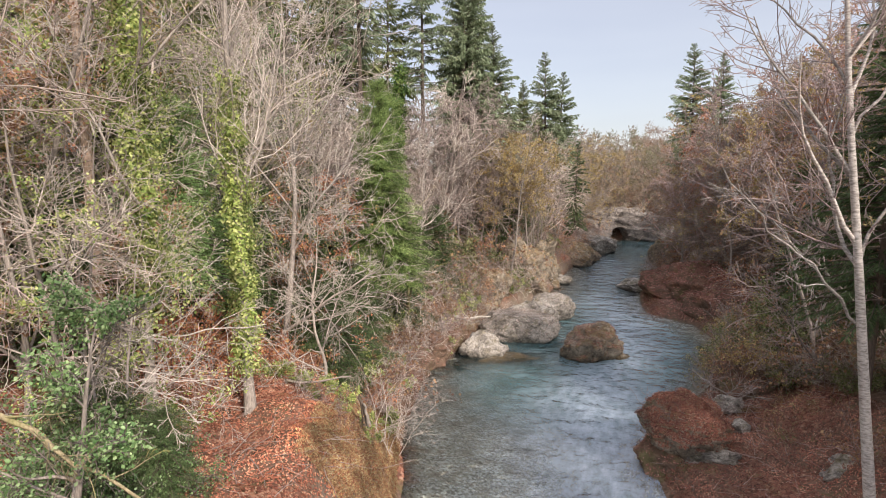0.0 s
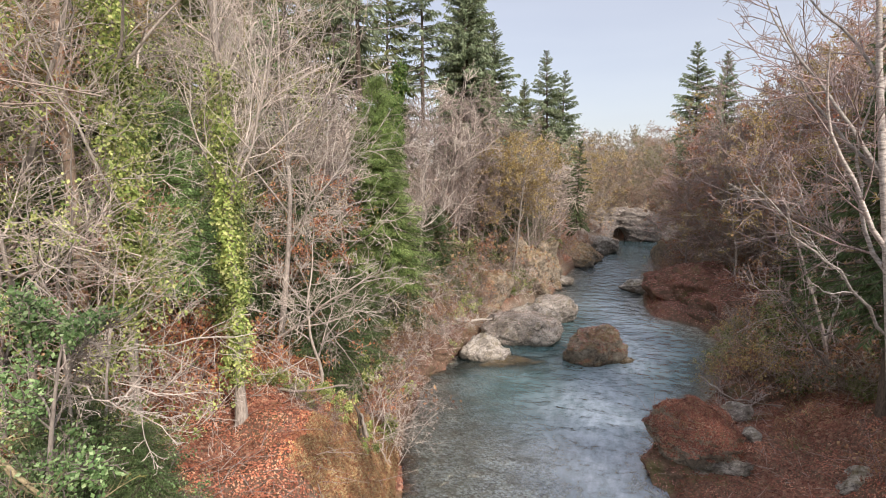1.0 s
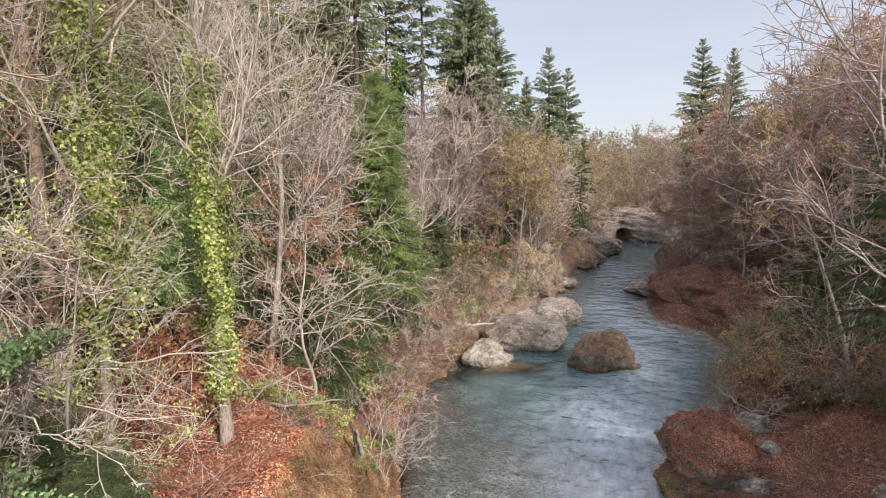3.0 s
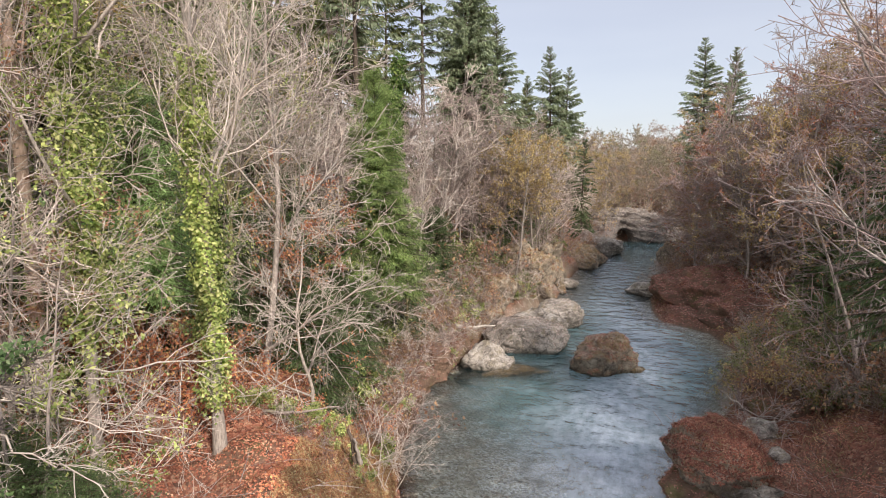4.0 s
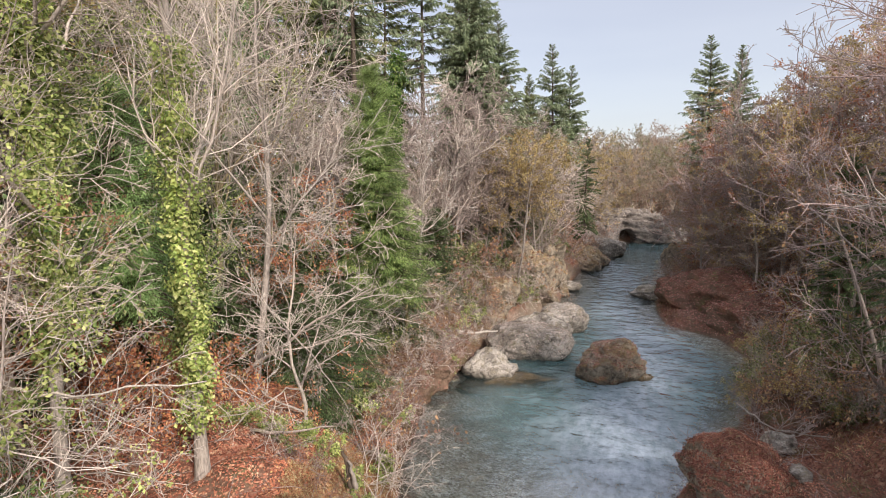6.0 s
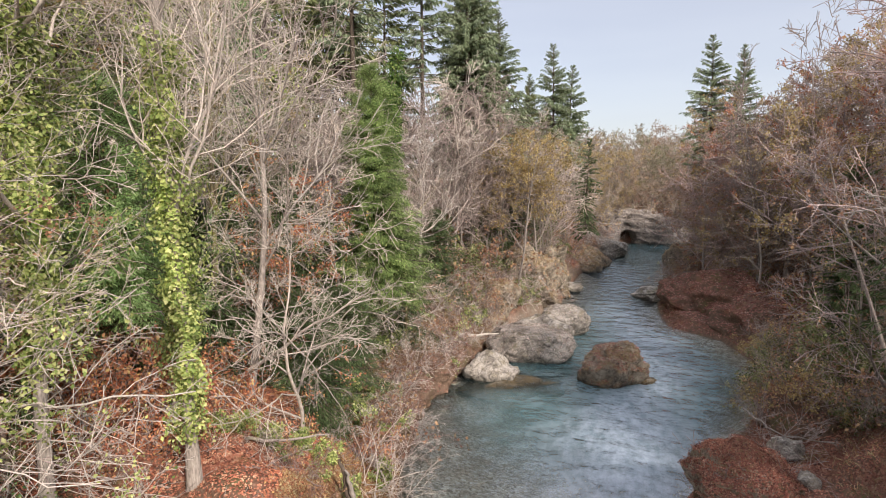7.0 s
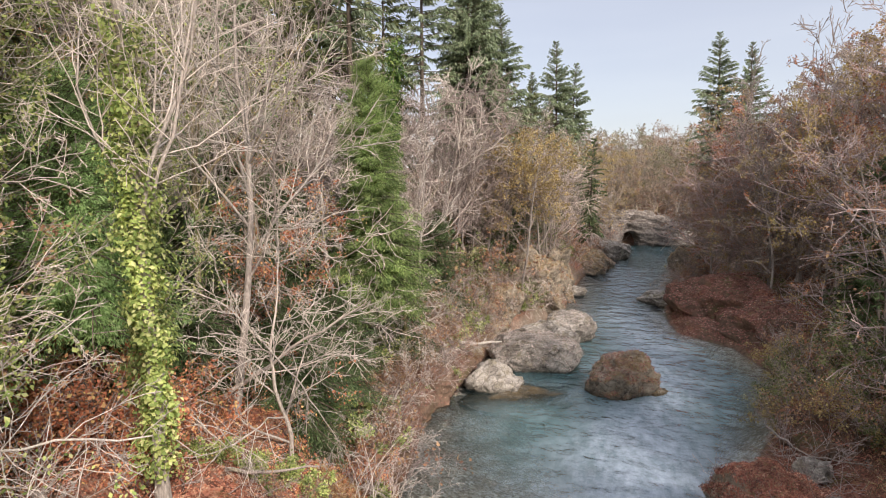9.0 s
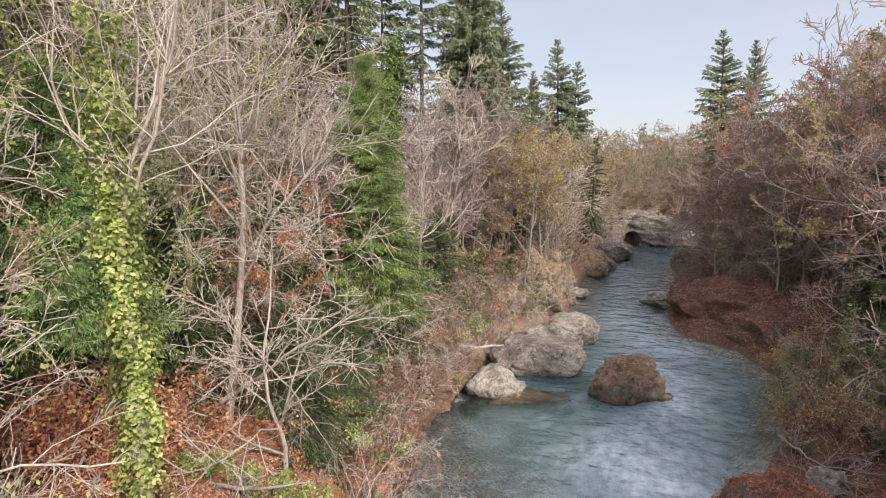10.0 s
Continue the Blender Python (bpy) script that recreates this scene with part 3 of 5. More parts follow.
def sheet(xs, ys, height):
    X, Y = np.meshgrid(xs, ys)
    V = np.stack((X, Y, height(X, Y)), -1).reshape(-1, 3)
    idx = np.arange(len(V)).reshape(X.shape)
    F = np.stack((idx[:-1, :-1], idx[:-1, 1:], idx[1:, 1:], idx[1:, :-1]), -1).reshape(-1, 4)
    return V, F


gx = steps((-900, -200, 100), (-200, -60, 20), (-60, -20, 2.5), (-20, -8, 0.6), (-8, 18, 0.25), (18, 36, 0.6), (36, 80, 4), (80, 200, 20), (200, 1001, 100))
gy = steps((-300, -60, 60), (-60, -4, 4), (-4, 8, 1), (8, 45, 0.25), (45, 86, 0.6), (86, 140, 4), (140, 300, 20), (300, 1501, 120))
ground = part("ground", quad_mesh("ground", *sheet(gx, gy, land)), GROUND)
tagged(ground, "forest floor and banks strewn with red-brown fallen leaves", "ground", kind="structure")

wv, wf = sheet(steps((-3, 36, 0.5), (36, 61, 2)), steps((-60, 8, 4), (8, 84, 0.5)), lambda x, y: x * 0)
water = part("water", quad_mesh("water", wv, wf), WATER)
depth = water.data.attributes.new("depth", "FLOAT", "POINT")
shelf = np.exp(-((wv[:, 0] - 3.4) / 2.0) ** 2 - ((wv[:, 1] - 29.4) / 1.2) ** 2)
depth.data.foreach_set("value", (np.clip(-land(wv[:, 0], wv[:, 1]) / 1.5, 0, 1) * (1 - shelf)).astype(np.float32))
bx, by = wv[:, 0], wv[:, 1]
# Mask of the painted sky sheen down midstream, and broken water by the boulder.
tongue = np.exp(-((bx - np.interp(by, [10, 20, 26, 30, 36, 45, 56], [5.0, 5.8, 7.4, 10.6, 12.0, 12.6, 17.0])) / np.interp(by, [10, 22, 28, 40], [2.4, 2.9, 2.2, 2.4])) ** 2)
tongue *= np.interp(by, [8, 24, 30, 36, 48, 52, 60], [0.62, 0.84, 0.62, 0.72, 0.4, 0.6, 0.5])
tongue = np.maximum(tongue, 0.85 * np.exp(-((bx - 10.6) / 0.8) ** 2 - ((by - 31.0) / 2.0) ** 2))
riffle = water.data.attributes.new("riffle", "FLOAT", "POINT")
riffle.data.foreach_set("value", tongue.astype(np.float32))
tagged(water, "clear teal river with gentle ripples over a gravel bed", "river", kind="structure")


# ---- rocks ----
def rock(name, label, at, dims, seed, material, turn=0, rough=0.24, detail=5, flat=0.0, cover=None, cover_n=0, cover_size=0.065, tilt=(0, 0), blocky=0.3, cave=None, peak=0.0, strata=0.0):
    bm = bmesh.new()
    bmesh.ops.create_icosphere(bm, subdivisions=detail, radius=1)
    off = Vector((seed * 7.3, seed * 3.1, seed * 1.7))
    rr = random.Random(seed)
    cuts = [(Vector((rr.gauss(0, 1), rr.gauss(0, 1), rr.gauss(0, 0.8))).normalized(), rr.uniform(0.66, 0.92)) for _ in range(13)]
    for v in bm.verts:
        d = v.co.normalized()
        p = d.copy()
        for nrm, far in cuts:
            over = p.dot(nrm) - far
            if over > 0:
                p -= nrm * over * (0.6 + blocky)
        k = 1 + rough * noise.fractal(d * 1.3 + off, 0.8, 2.1, 5) + rough * 0.5 * (noise.ridged_multi_fractal(d * 2.6 + off, 0.9, 2.0, 4, 1.0, 2.0) - 1.0) * 0.6
        p = p * (k + 0.04 * noise.fractal(d * 5.1 + off, 0.9, 2.0, 4))
        if strata:
            ledge = (p.z * 5.0 + 0.5 * noise.noise(d * 1.5 + off)) % 1.0
            p.x, p.y = p.x * (1 + strata * (ledge - 0.5)), p.y * (1 + strata * (ledge - 0.5))
        if peak:
            p.x, p.y = p.x * (1 - peak * p.z), p.y * (1 - peak * p.z)
        if flat and p.z > flat:
            p.z = flat + (p.z - flat) * 0.3
        v.co = Vector((p.x * dims[0] / 2, p.y * dims[1] / 2, p.z * dims[2] / 2)) * 1.12
        if cave and v.co.y < 0:
            far = math.hypot(v.co.x - cave[0], (v.co.z - cave[1]) * 0.8) / cave[2]
            if far < 1:
                v.co.y += cave[3] * (1 - far ** 4)
    bm.normal_update()
    up = [(f.calc_center_median(), f.normal.copy(), f.calc_area()) for f in bm.faces if f.normal.z > 0.02] if cover else []
    e = root(name, label, "rock")
    e.matrix_basis = pose(*at, tilt[0], tilt[1], turn)
    stone = part("stone", bm, material, e)
    if cover:
        rng = np.random.default_rng(seed)
        w = np.array([a * min(1.0, max(0.01, (n.z - 0.12) * 1.7)) for c, n, a in up])
        pick = rng.choice(len(up), cover_n, p=w / w.sum())
        at_ = np.array([up[i][0] for i in pick]) + rng.normal(0, 0.05, (cover_n, 3)) * [1, 1, 0] + np.array([up[i][1] for i in pick]) * 0.015
        nn = np.array([up[i][1] for i in pick])
        at_ = at_ + rng.normal(0, 0.02, (cover_n, 1)) * nn
        V, F = flat_leaves(rng, at_, nn, cover_size)
        tagged(part("leaf_cover", quad_mesh("leaf_cover", V, F, False), cover, stone, "fallen red-brown leaves"), kind="stuff")
    return e


def flat_leaves(rng, at, nrm, size):
    N = len(at)
    nrm = unit(nrm + rng.normal(0, 0.32, (N, 3)))
    u = unit(np.cross(nrm, rng.normal(0, 1, (N, 3))))
    w = np.cross(nrm, u)
    s = (size * rng.uniform(0.6, 1.3, N))[:, None]
    V = np.stack((at - u * s * 0.6, at + w * s * 0.42 + nrm * s * 0.2, at + u * s * 0.6, at - w * s * 0.42 + nrm * s * 0.15), 1)
    return V.reshape(-1, 3), np.arange(N * 4).reshape(N, 4)


rock("boulder", "mid-stream boulder covered with brown fallen leaves", (8.3, 29.9, 0.25), (3.1, 2.6, 2.5), 1, ROCK_BROWN, 20, tilt=(0, 9), blocky=0.15, cover=LEAF_DAMP, cover_n=4500, cover_size=0.05)
rock("river_rock", "low wet ledge at the foot of the boulder", (9.55, 29.5, -0.08), (1.1, 1.0, 0.5), 29, ROCK_BROWN, 15)
rock("river_rock", "low pale pointed rock in the shallows", (2.2, 30.4, 0.0), (2.7, 2.0, 2.0), 2, ROCK, 10, peak=0.28)
rock("river_rock", "broad pale grey rock slab at the bank", (4.9, 33.6, 0.5), (4.4, 3.6, 2.3), 3, ROCK, -10, flat=0.6, rough=0.15, blocky=0.0, cover=LEAF_PALE, cover_n=4200, cover_size=0.05)
rock("river_rock", "rounded pale rock beside the slab", (6.3, 34.6, 0.5), (1.8, 2.2, 1.9), 4, ROCK, 30, rough=0.16, blocky=0.0)
rock("river_rock", "rounded grey rock at the bend", (7.6, 38.0, 0.5), (3.0, 2.6, 2.1), 5, ROCK, 0, cover=LEAF_PALE, cover_n=900, cover_size=0.05, rough=0.16, blocky=0.05)
rock("river_rock", "flat grey rock between the boulders", (5.6, 37.0, 0.5), (3.0, 2.0, 1.4), 6, ROCK, 0)
rock("outcrop", "weathered rock outcrop on the bank", (2.6, 38.2, 1.4), (4.2, 3.0, 3.6), 7, ROCK_BROWN, 20, cover=LEAF_LITTER, cover_n=1600, cover_size=0.07)
rock("outcrop", "steep rock face with moss and roots", (6.0, 43.5, 1.8), (3.6, 4.0, 5.2), 8, ROCK_BROWN, 35, rough=0.36, detail=5, blocky=0.5, cover=LEAF_LITTER, cover_n=700, cover_size=0.08)
rock("outcrop", "steep rock face with moss and roots", (8.2, 48.0, 1.8), (3.6, 4.0, 5.0), 9, ROCK_BROWN, 15, rough=0.36, detail=5, blocky=0.5, cover=LEAF_LITTER, cover_n=700, cover_size=0.08)
rock("river_rock", "low wet rock by the water", (10.2, 50.2, 0.1), (3.0, 1.8, 1.1), 10, ROCK, 20)
rock("outcrop", "low bank rock covered with fallen leaves", (14.0, 61.0, 0.6), (4.4, 5.0, 3.4), 11, ROCK_BROWN, 20, cover=LEAF_LITTER, cover_n=1500)
rock("sunken_rock", "flat brown rock just under the water", (3.1, 29.3, -0.25), (4.8, 2.6, 0.55), 23, ROCK_BROWN, 8)
rock("leaf_mound", "low earth mound covered with red leaves", (-5.7, 18.2, 2.8), (3.4, 3.0, 2.2), 27, MOUND, 20, cover=LEAF_RED, cover_n=9000, cover_size=0.05)
rock("root_mound", "dark earthy mound with roots behind the rocks", (13.9, 23.4, 0.6), (3.8, 3.2, 3.0), 20, MOUND, 10, cover=LEAF_LITTER, cover_n=2500)
rock("leaf_bank", "low leaf-strewn rock shelf by the river", (19.2, 36.6, 0.3), (6.4, 8.0, 3.6), 24, MOUND, 0, cover=LEAF_DAMP, cover_n=14000, cover_size=0.085)
rock("leaf_rock", "overhanging rock with a cap of red fallen leaves", (8.25, 18.45, 1.15), (2.5, 2.9, 1.95), 34, ROCK_BROWN, 10, cover=LEAF_LITTER, cover_n=32000, cover_size=0.042, blocky=0.1, rough=0.2, tilt=(0, 8))
rock("leaf_rock", "brown rock foot under the leaf-capped rock", (8.0, 18.0, 0.12), (2.4, 2.5, 1.5), 13, MOUND, 50, cover=LEAF_DAMP, cover_n=2500, cover_size=0.05)
rock("rock_ledge", "layered grey rock ledge under the leaf-capped rock", (8.55, 17.2, 0.75), (1.6, 1.0, 0.5), 41, ROCK, -12, strata=0.3, rough=0.3)
rock("bank_rock", "grey rock among the leaves by the birch", (11.9, 15.6, 1.1), (1.3, 1.0, 1.0), 42, ROCK, 20)
rock("bank_rock", "small grey rock in the leafy bank", (10.6, 19.0, 0.95), (0.9, 0.6, 0.5), 43, ROCK, 50)
rock("bank_rock", "grey rock half buried in fallen leaves", (11.2, 21.0, 0.9), (1.4, 1.0, 0.7), 14, ROCK, 30)
rock("leaf_bank", "domed rock covered with red-brown leaves", (19.3, 41.6, 0.6), (7.2, 8.0, 4.6), 15, MOUND, 0, cover=LEAF_DAMP, cover_n=22000, cover_size=0.085)
rock("bank_rock", "dark rock at the waterline", (22.6, 56.4, 1.1), (3.0, 3.4, 4.0), 16, ROCK_BROWN, 0)
rock("bank_rock", "low grey shelf rock", (16.6, 47.0, 0.3), (3.0, 2.4, 1.2), 17, ROCK, 0)
rock("bank_rock", "orange-brown bank rock at the far bend", (15.5, 62.5, 0.5), (3.4, 3.4, 2.2), 21, ROCK_BROWN, 0, cover=LEAF_LITTER, cover_n=1200)
rock("bank_rock", "grey bank rock at the far bend", (19.0, 69.0, 0.8), (4.4, 4.0, 3.0), 22, ROCK, 0)
rock("cliff", "pale bedded rock cliff with a small dark cave", (28.4, 82.0, 1.3), (15.0, 5.0, 6.2), 18, ROCK_FAR, -4, detail=6, rough=0.4, blocky=0.4, cave=(-3.0, -0.85, 1.05, 3.8), strata=0.03, tilt=(0, 4))
rock("cliff", "pale bedded rock cliff across the river", (19.8, 81.0, 1.0), (6.0, 5.0, 4.4), 19, ROCK_FAR, 12, detail=5, rough=0.36, strata=0.03)

for y, seed in ((22.6, 92), (24.8, 93), (27.0, 94), (29.0, 95), (31.0, 96)):
    rock("bank_ledge", "dark undercut earth ledge at the waterline", (float(curve_of(LEFT_SHORE, y)) - 0.45, y, 0.5), (1.9, 2.8, 1.7), seed, MOUND, -20, cover=LEAF_DAMP, cover_n=700)

# ---- trees ----
RND = random.Random(5)
used = set()


def plant(e, x, y, turn=None, size=1.0, sink=0.15, z=None, tilt=0):
    turn = RND.uniform(0, 360) if turn is None else turn
    if e.name in used:
        return again(e, x, y, turn, size, sink, z, tilt)
    used.add(e.name)
    return stand(e, x, y, turn, size, sink, z)


# trees that stand alone on the near bank
stand(bare_tree("ivy_tree", "pale forked tree with yellow-green ivy on its trunk", 21, 14.5, 0.13, BARK_PALE, TWIG_PALE, (0.0, 0.0), 0.36, (16, 7, 5, 2), 0.44, 0.13,
                ivy=LEAF_IVY, ivy_from=0.08, ivy_top=0.6, ivy_n=9500, ivy_r=0.46, ivy_size=0.075, spread=(15, 42), bend=0.02, limb_thick=0.55), -5.05, 14.1, 40)
stand(bare_tree("ivy_tree", "leaning tree thick with green ivy", 22, 14, 0.12, BARK_PALE, TWIG_PALE, (-0.02, 0.03), 0.2, (13, 7, 5, 2), 0.45, 0.06,
                ivy=LEAF_IVY, ivy_from=0.2, ivy_top=0.8, ivy_n=12500, ivy_r=0.55, ivy_size=0.075, bend=0.02), -6.6, 12.2, 10)
stand(bare_tree("bare_tree", "pale forked bare tree on the slope", 23, 14, 0.12, BARK_GREY, TWIG_PALE, (0.02, 0), 0.25, (17, 7, 5, 2), 0.46, 0.1, spread=(22, 55), limb_thick=0.6, bend=0.06), -5.5, 18.5, 0)
stand(bare_tree("bare_tree", "mossy forked bare tree on the slope", 103, 13, 0.11, BARK_MOSSY, TWIG_PALE, (-0.02, 0), 0.3, (15, 7, 5, 2), 0.44, 0.12, spread=(18, 45), limb_thick=0.55, bend=0.04), -6.9, 20.6, 0)
stand(bare_tree("bare_tree", "pale bare tree with low spreading branches", 29, 6.0, 0.06, BARK_PALE, TWIG_PALE, (0.05, 0.05), 0.08, (16, 7, 5, 2), 0.6, 0.0, bend=0.1), -3.9, 17.9, 0)
stand(bare_tree("bare_tree", "slim pale bare tree with low spreading branches", 30, 8.0, 0.07, BARK_PALE, TWIG_PALE, (0.0, 0.0), 0.35, (12, 8, 5, 2), 0.5, 0.03, bend=0.08), -7.2, 10.4, 70)
stand(bare_tree("bare_tree", "pale bare tree with drooping side branches", 47, 9.5, 0.07, BARK_GREY, TWIG_MAUVE, (0.1, -0.1), 0.1, (15, 7, 5, 2), 0.5, -0.02, bend=0.08, leaves=LEAF_RUST, leaf_n=6000, leaf_size=0.05), -8.4, 10.8, 70)
stand(bare_tree("conifer_trunk", "straight reddish conifer trunk with few twigs", 33, 20, 0.15, BARK_RED, TWIG_PINK, (0, 0), 0.3, (16, 7, 5, 2), 0.2, -0.02, bend=0.01, limb_thick=0.22), -8.2, 13.2, 0)
stand(bare_tree("beech", "small beech with layered red and orange leaves", 34, 8.5, 0.07, BARK_GREY, TWIG_PINK, (0, 0), 0.3, (20, 7, 5, 0), 0.4, -0.02, leaves=LEAF_RED, leaf_n=7500, leaf_size=0.055, spread=(60, 95)), -4.9, 21.4, 0)
stand(bare_tree("leafy_tree", "low broad-leaved tree with green leaves", 48, 4.6, 0.07, BARK_GREY, BARK_GREY, (0.0, 0), 0.25, (18, 8, 6, 0), 0.33, 0.0, leaves=LEAF_GREEN, leaf_n=26000, leaf_size=0.042), -5.2, 7.2, 0)
stand(bare_tree("birch", "slim pale birch leaning over the bank", 36, 16, 0.13, BARK_BIRCH, TWIG_MAUVE, (-0.17, 0.0), 0.4, (13, 7, 5, 2), 0.34, 0.1, bend=0.018, spread=(25, 55)), 8.9, 10.4, 0)
stand(bare_tree("ivy_snag", "broken trunk wrapped in dark ivy behind the spruce", 104, 10.5, 0.12, BARK_GREY, TWIG_PINK, (0.01, 0), 0.6, (6, 5, 4, 0), 0.12, 0.05, ivy=LEAF_IVY_DARK, ivy_from=0.55, ivy_top=0.99, ivy_n=5000, ivy_r=0.5, ivy_size=0.1, bend=0.012), -2.5, 28.0, 0, z=4.6)

# kinds of trees that repeat
slope_kinds = [
    bare_tree("bare_tree", "leafless pinkish-grey tree on the wooded slope", 24, 11, 0.09, BARK_MOSSY, TWIG_FAR, (0.05, 0), 0.08, (13, 6, 5, 2), 0.5, 0.05, twig_r=0.0085, group="slope trees"),
    bare_tree("bare_tree", "leafless pale grey tree on the wooded slope", 25, 12, 0.095, BARK_PALE, TWIG_PALE, (-0.03, 0.03), 0.1, (13, 6, 5, 2), 0.48, 0.06, twig_r=0.0085, group="slope trees"),
    bare_tree("bare_tree", "slim leafless pale tree on the wooded slope", 37, 12, 0.08, BARK_PALE, TWIG_MAUVE, (0.03, -0.03), 0.12, (13, 6, 5, 2), 0.42, 0.08, twig_r=0.0085, group="slope trees"),
    bare_tree("hazel", "hazel with thin yellow-green autumn leaves", 38, 8, 0.06, BARK_GREY, TWIG_PALE, (0, 0), 0.08, (8, 7, 5, 0), 0.5, 0.0, leaves=LEAF_IVY, leaf_n=6000, leaf_size=0.06, stems=2, group="slope trees"),
    bare_tree("maple", "young maple with scattered green leaves", 49, 9, 0.07, BARK_PALE, TWIG_PALE, (0, 0), 0.1, (15, 7, 5, 0), 0.48, 0.02, leaves=LEAF_GREEN, leaf_n=4000, leaf_size=0.06, group="slope trees"),
]
bank_kinds = [
    bare_tree("rusty_tree", "tree with brown twigs and sparse rusty leaves", 27, 11, 0.09, BARK_GREY, TWIG_MAUVE, (-0.08, 0), 0.05, (15, 6, 5, 1), 0.5, 0.03, leaves=LEAF_RUST, leaf_n=6500, leaf_size=0.055, twig_r=0.0095, group="bank trees", spread=(45, 90)),
    bare_tree("rusty_tree", "grey-twigged tree with a few yellow-brown leaves", 28, 10, 0.08, BARK_GREY, TWIG_PINK, (0.06, 0.03), 0.05, (15, 6, 4, 1), 0.52, 0.01, leaves=LEAF_GOLD, leaf_n=8000, leaf_size=0.055, twig_r=0.0095, group="bank trees", spread=(50, 95)),
    bare_tree("rusty_tree", "leafless tree with dense brown twigs", 39, 11, 0.08, BARK_GREY, TWIG_PINK, (0, 0.03), 0.05, (14, 6, 5, 1), 0.5, 0.05, twig_r=0.0095, group="bank trees", spread=(45, 85)),
    bare_tree("rusty_tree", "tree with pale grey twigs and red leaves", 57, 10, 0.08, BARK_GREY, TWIG_MAUVE, (0.02, -0.03), 0.05, (15, 6, 4, 1), 0.5, 0.03, leaves=LEAF_RED, leaf_n=3500, leaf_size=0.055, twig_r=0.0095, group="bank trees", spread=(45, 90)),
]
slope_far = [
    bare_tree("bare_tree", "leafless pinkish-grey tree by the river", 81, 11, 0.09, BARK_GREY, TWIG_PINK, (0.05, 0), 0.08, (16, 7, 5, 0), 0.5, 0.05, twig_r=0.013, group="river trees", split=False),
    bare_tree("bare_tree", "leafless pale grey tree by the river", 82, 12, 0.095, BARK_GREY, TWIG_PALE, (-0.03, 0.03), 0.1, (16, 7, 5, 0), 0.48, 0.06, twig_r=0.013, group="river trees", split=False),
    bare_tree("bare_tree", "slim leafless pale tree by the river", 83, 12, 0.08, BARK_GREY, TWIG_PINK, (0.03, -0.03), 0.25, (15, 7, 5, 0), 0.4, 0.08, twig_r=0.013, group="river trees", split=False),
]
bank_far = [
    bare_tree("rusty_tree", "tree with brown twigs and rusty leaves", 84, 11, 0.1, BARK_GREY, TWIG_MAUVE, (-0.08, 0), 0.05, (17, 6, 4, 0), 0.5, 0.04, leaves=LEAF_RUST, leaf_n=10000, leaf_size=0.075, twig_r=0.0145, group="bank trees", split=False, spread=(45, 90)),
    bare_tree("rusty_tree", "tree with pale twigs and yellow-brown leaves", 85, 11, 0.1, BARK_PALE, TWIG_FAR, (0.06, 0.03), 0.05, (17, 6, 4, 0), 0.5, 0.02, leaves=LEAF_GOLD, leaf_n=10000, leaf_size=0.075, twig_r=0.0145, group="bank trees", split=False, spread=(50, 95)),
    bare_tree("rusty_tree", "leafless tree with pale pinkish-grey twigs", 86, 11, 0.1, BARK_PALE, TWIG_PINK, (0, 0.03), 0.05, (18, 7, 4, 0), 0.5, 0.05, twig_r=0.0125, group="bank trees", split=False, spread=(30, 75)),
    bare_tree("rusty_tree", "tree with pinkish twigs and red leaves", 87, 11, 0.1, BARK_PALE, TWIG_MAUVE, (0, 0.03), 0.06, (16, 6, 4, 0), 0.48, 0.03, leaves=LEAF_RED, leaf_n=4500, leaf_size=0.075, twig_r=0.0145, group="bank trees", split=False, spread=(45, 90)),
]
gold_bank = bare_tree("golden_tree", "tall tree with golden autumn leaves on the far bank", 91, 10, 0.1, BARK_GREY, TWIG_PINK, (0.05, 0), 0.15, (16, 7, 5, 0), 0.45, 0.05, leaves=LEAF_GOLD, leaf_n=11000, leaf_size=0.08, twig_r=0.012, patchy=True, group="autumn trees", split=False)
gold_tree = bare_tree("golden_tree", "tree with thin golden autumn leaves", 26, 10, 0.09, BARK_GREY, TWIG_PINK, (0.05, 0), 0.3, (17, 7, 5, 0), 0.52, 0.02, leaves=LEAF_GOLD, leaf_n=16000, leaf_size=0.08, patchy=False, group="autumn trees")
far_kinds = [
    bare_tree("far_tree", "distant tree with thin ochre leaves", 40, 10, 0.1, BARK_GREY, TWIG_FAR, (0, 0), 0.08, (16, 6, 4, 0), 0.6, 0.03, leaves=LEAF_FAR, leaf_n=8000, leaf_size=0.085, twig_r=0.014, group="far trees", split=False, spread=(35, 90), bend=0.1),
    bare_tree("far_tree", "distant tree with grey twigs and a few dull leaves", 41, 10, 0.1, BARK_GREY, TWIG_FAR, (0, 0), 0.08, (16, 7, 5, 0), 0.62, 0.03, leaves=NEEDLE_OLIVE, leaf_n=2500, leaf_size=0.085, twig_r=0.014, group="far trees", split=False, spread=(35, 90), bend=0.1),
    bare_tree("far_tree", "distant tree with rusty leaves", 42, 10, 0.12, BARK_GREY, TWIG_FAR, (0, 0), 0.08, (16, 6, 4, 0), 0.6, 0.03, leaves=LEAF_RUST, leaf_n=5500, leaf_size=0.085, twig_r=0.014, group="far trees", split=False, spread=(35, 90), bend=0.1),
    bare_tree("far_tree", "distant tree with golden leaves", 89, 10, 0.1, BARK_GREY, TWIG_FAR, (0, 0), 0.1, (16, 6, 4, 0), 0.58, 0.03, leaves=LEAF_GOLD, leaf_n=9000, leaf_size=0.1, twig_r=0.014, group="far trees", split=False, spread=(35, 90), bend=0.1),
]

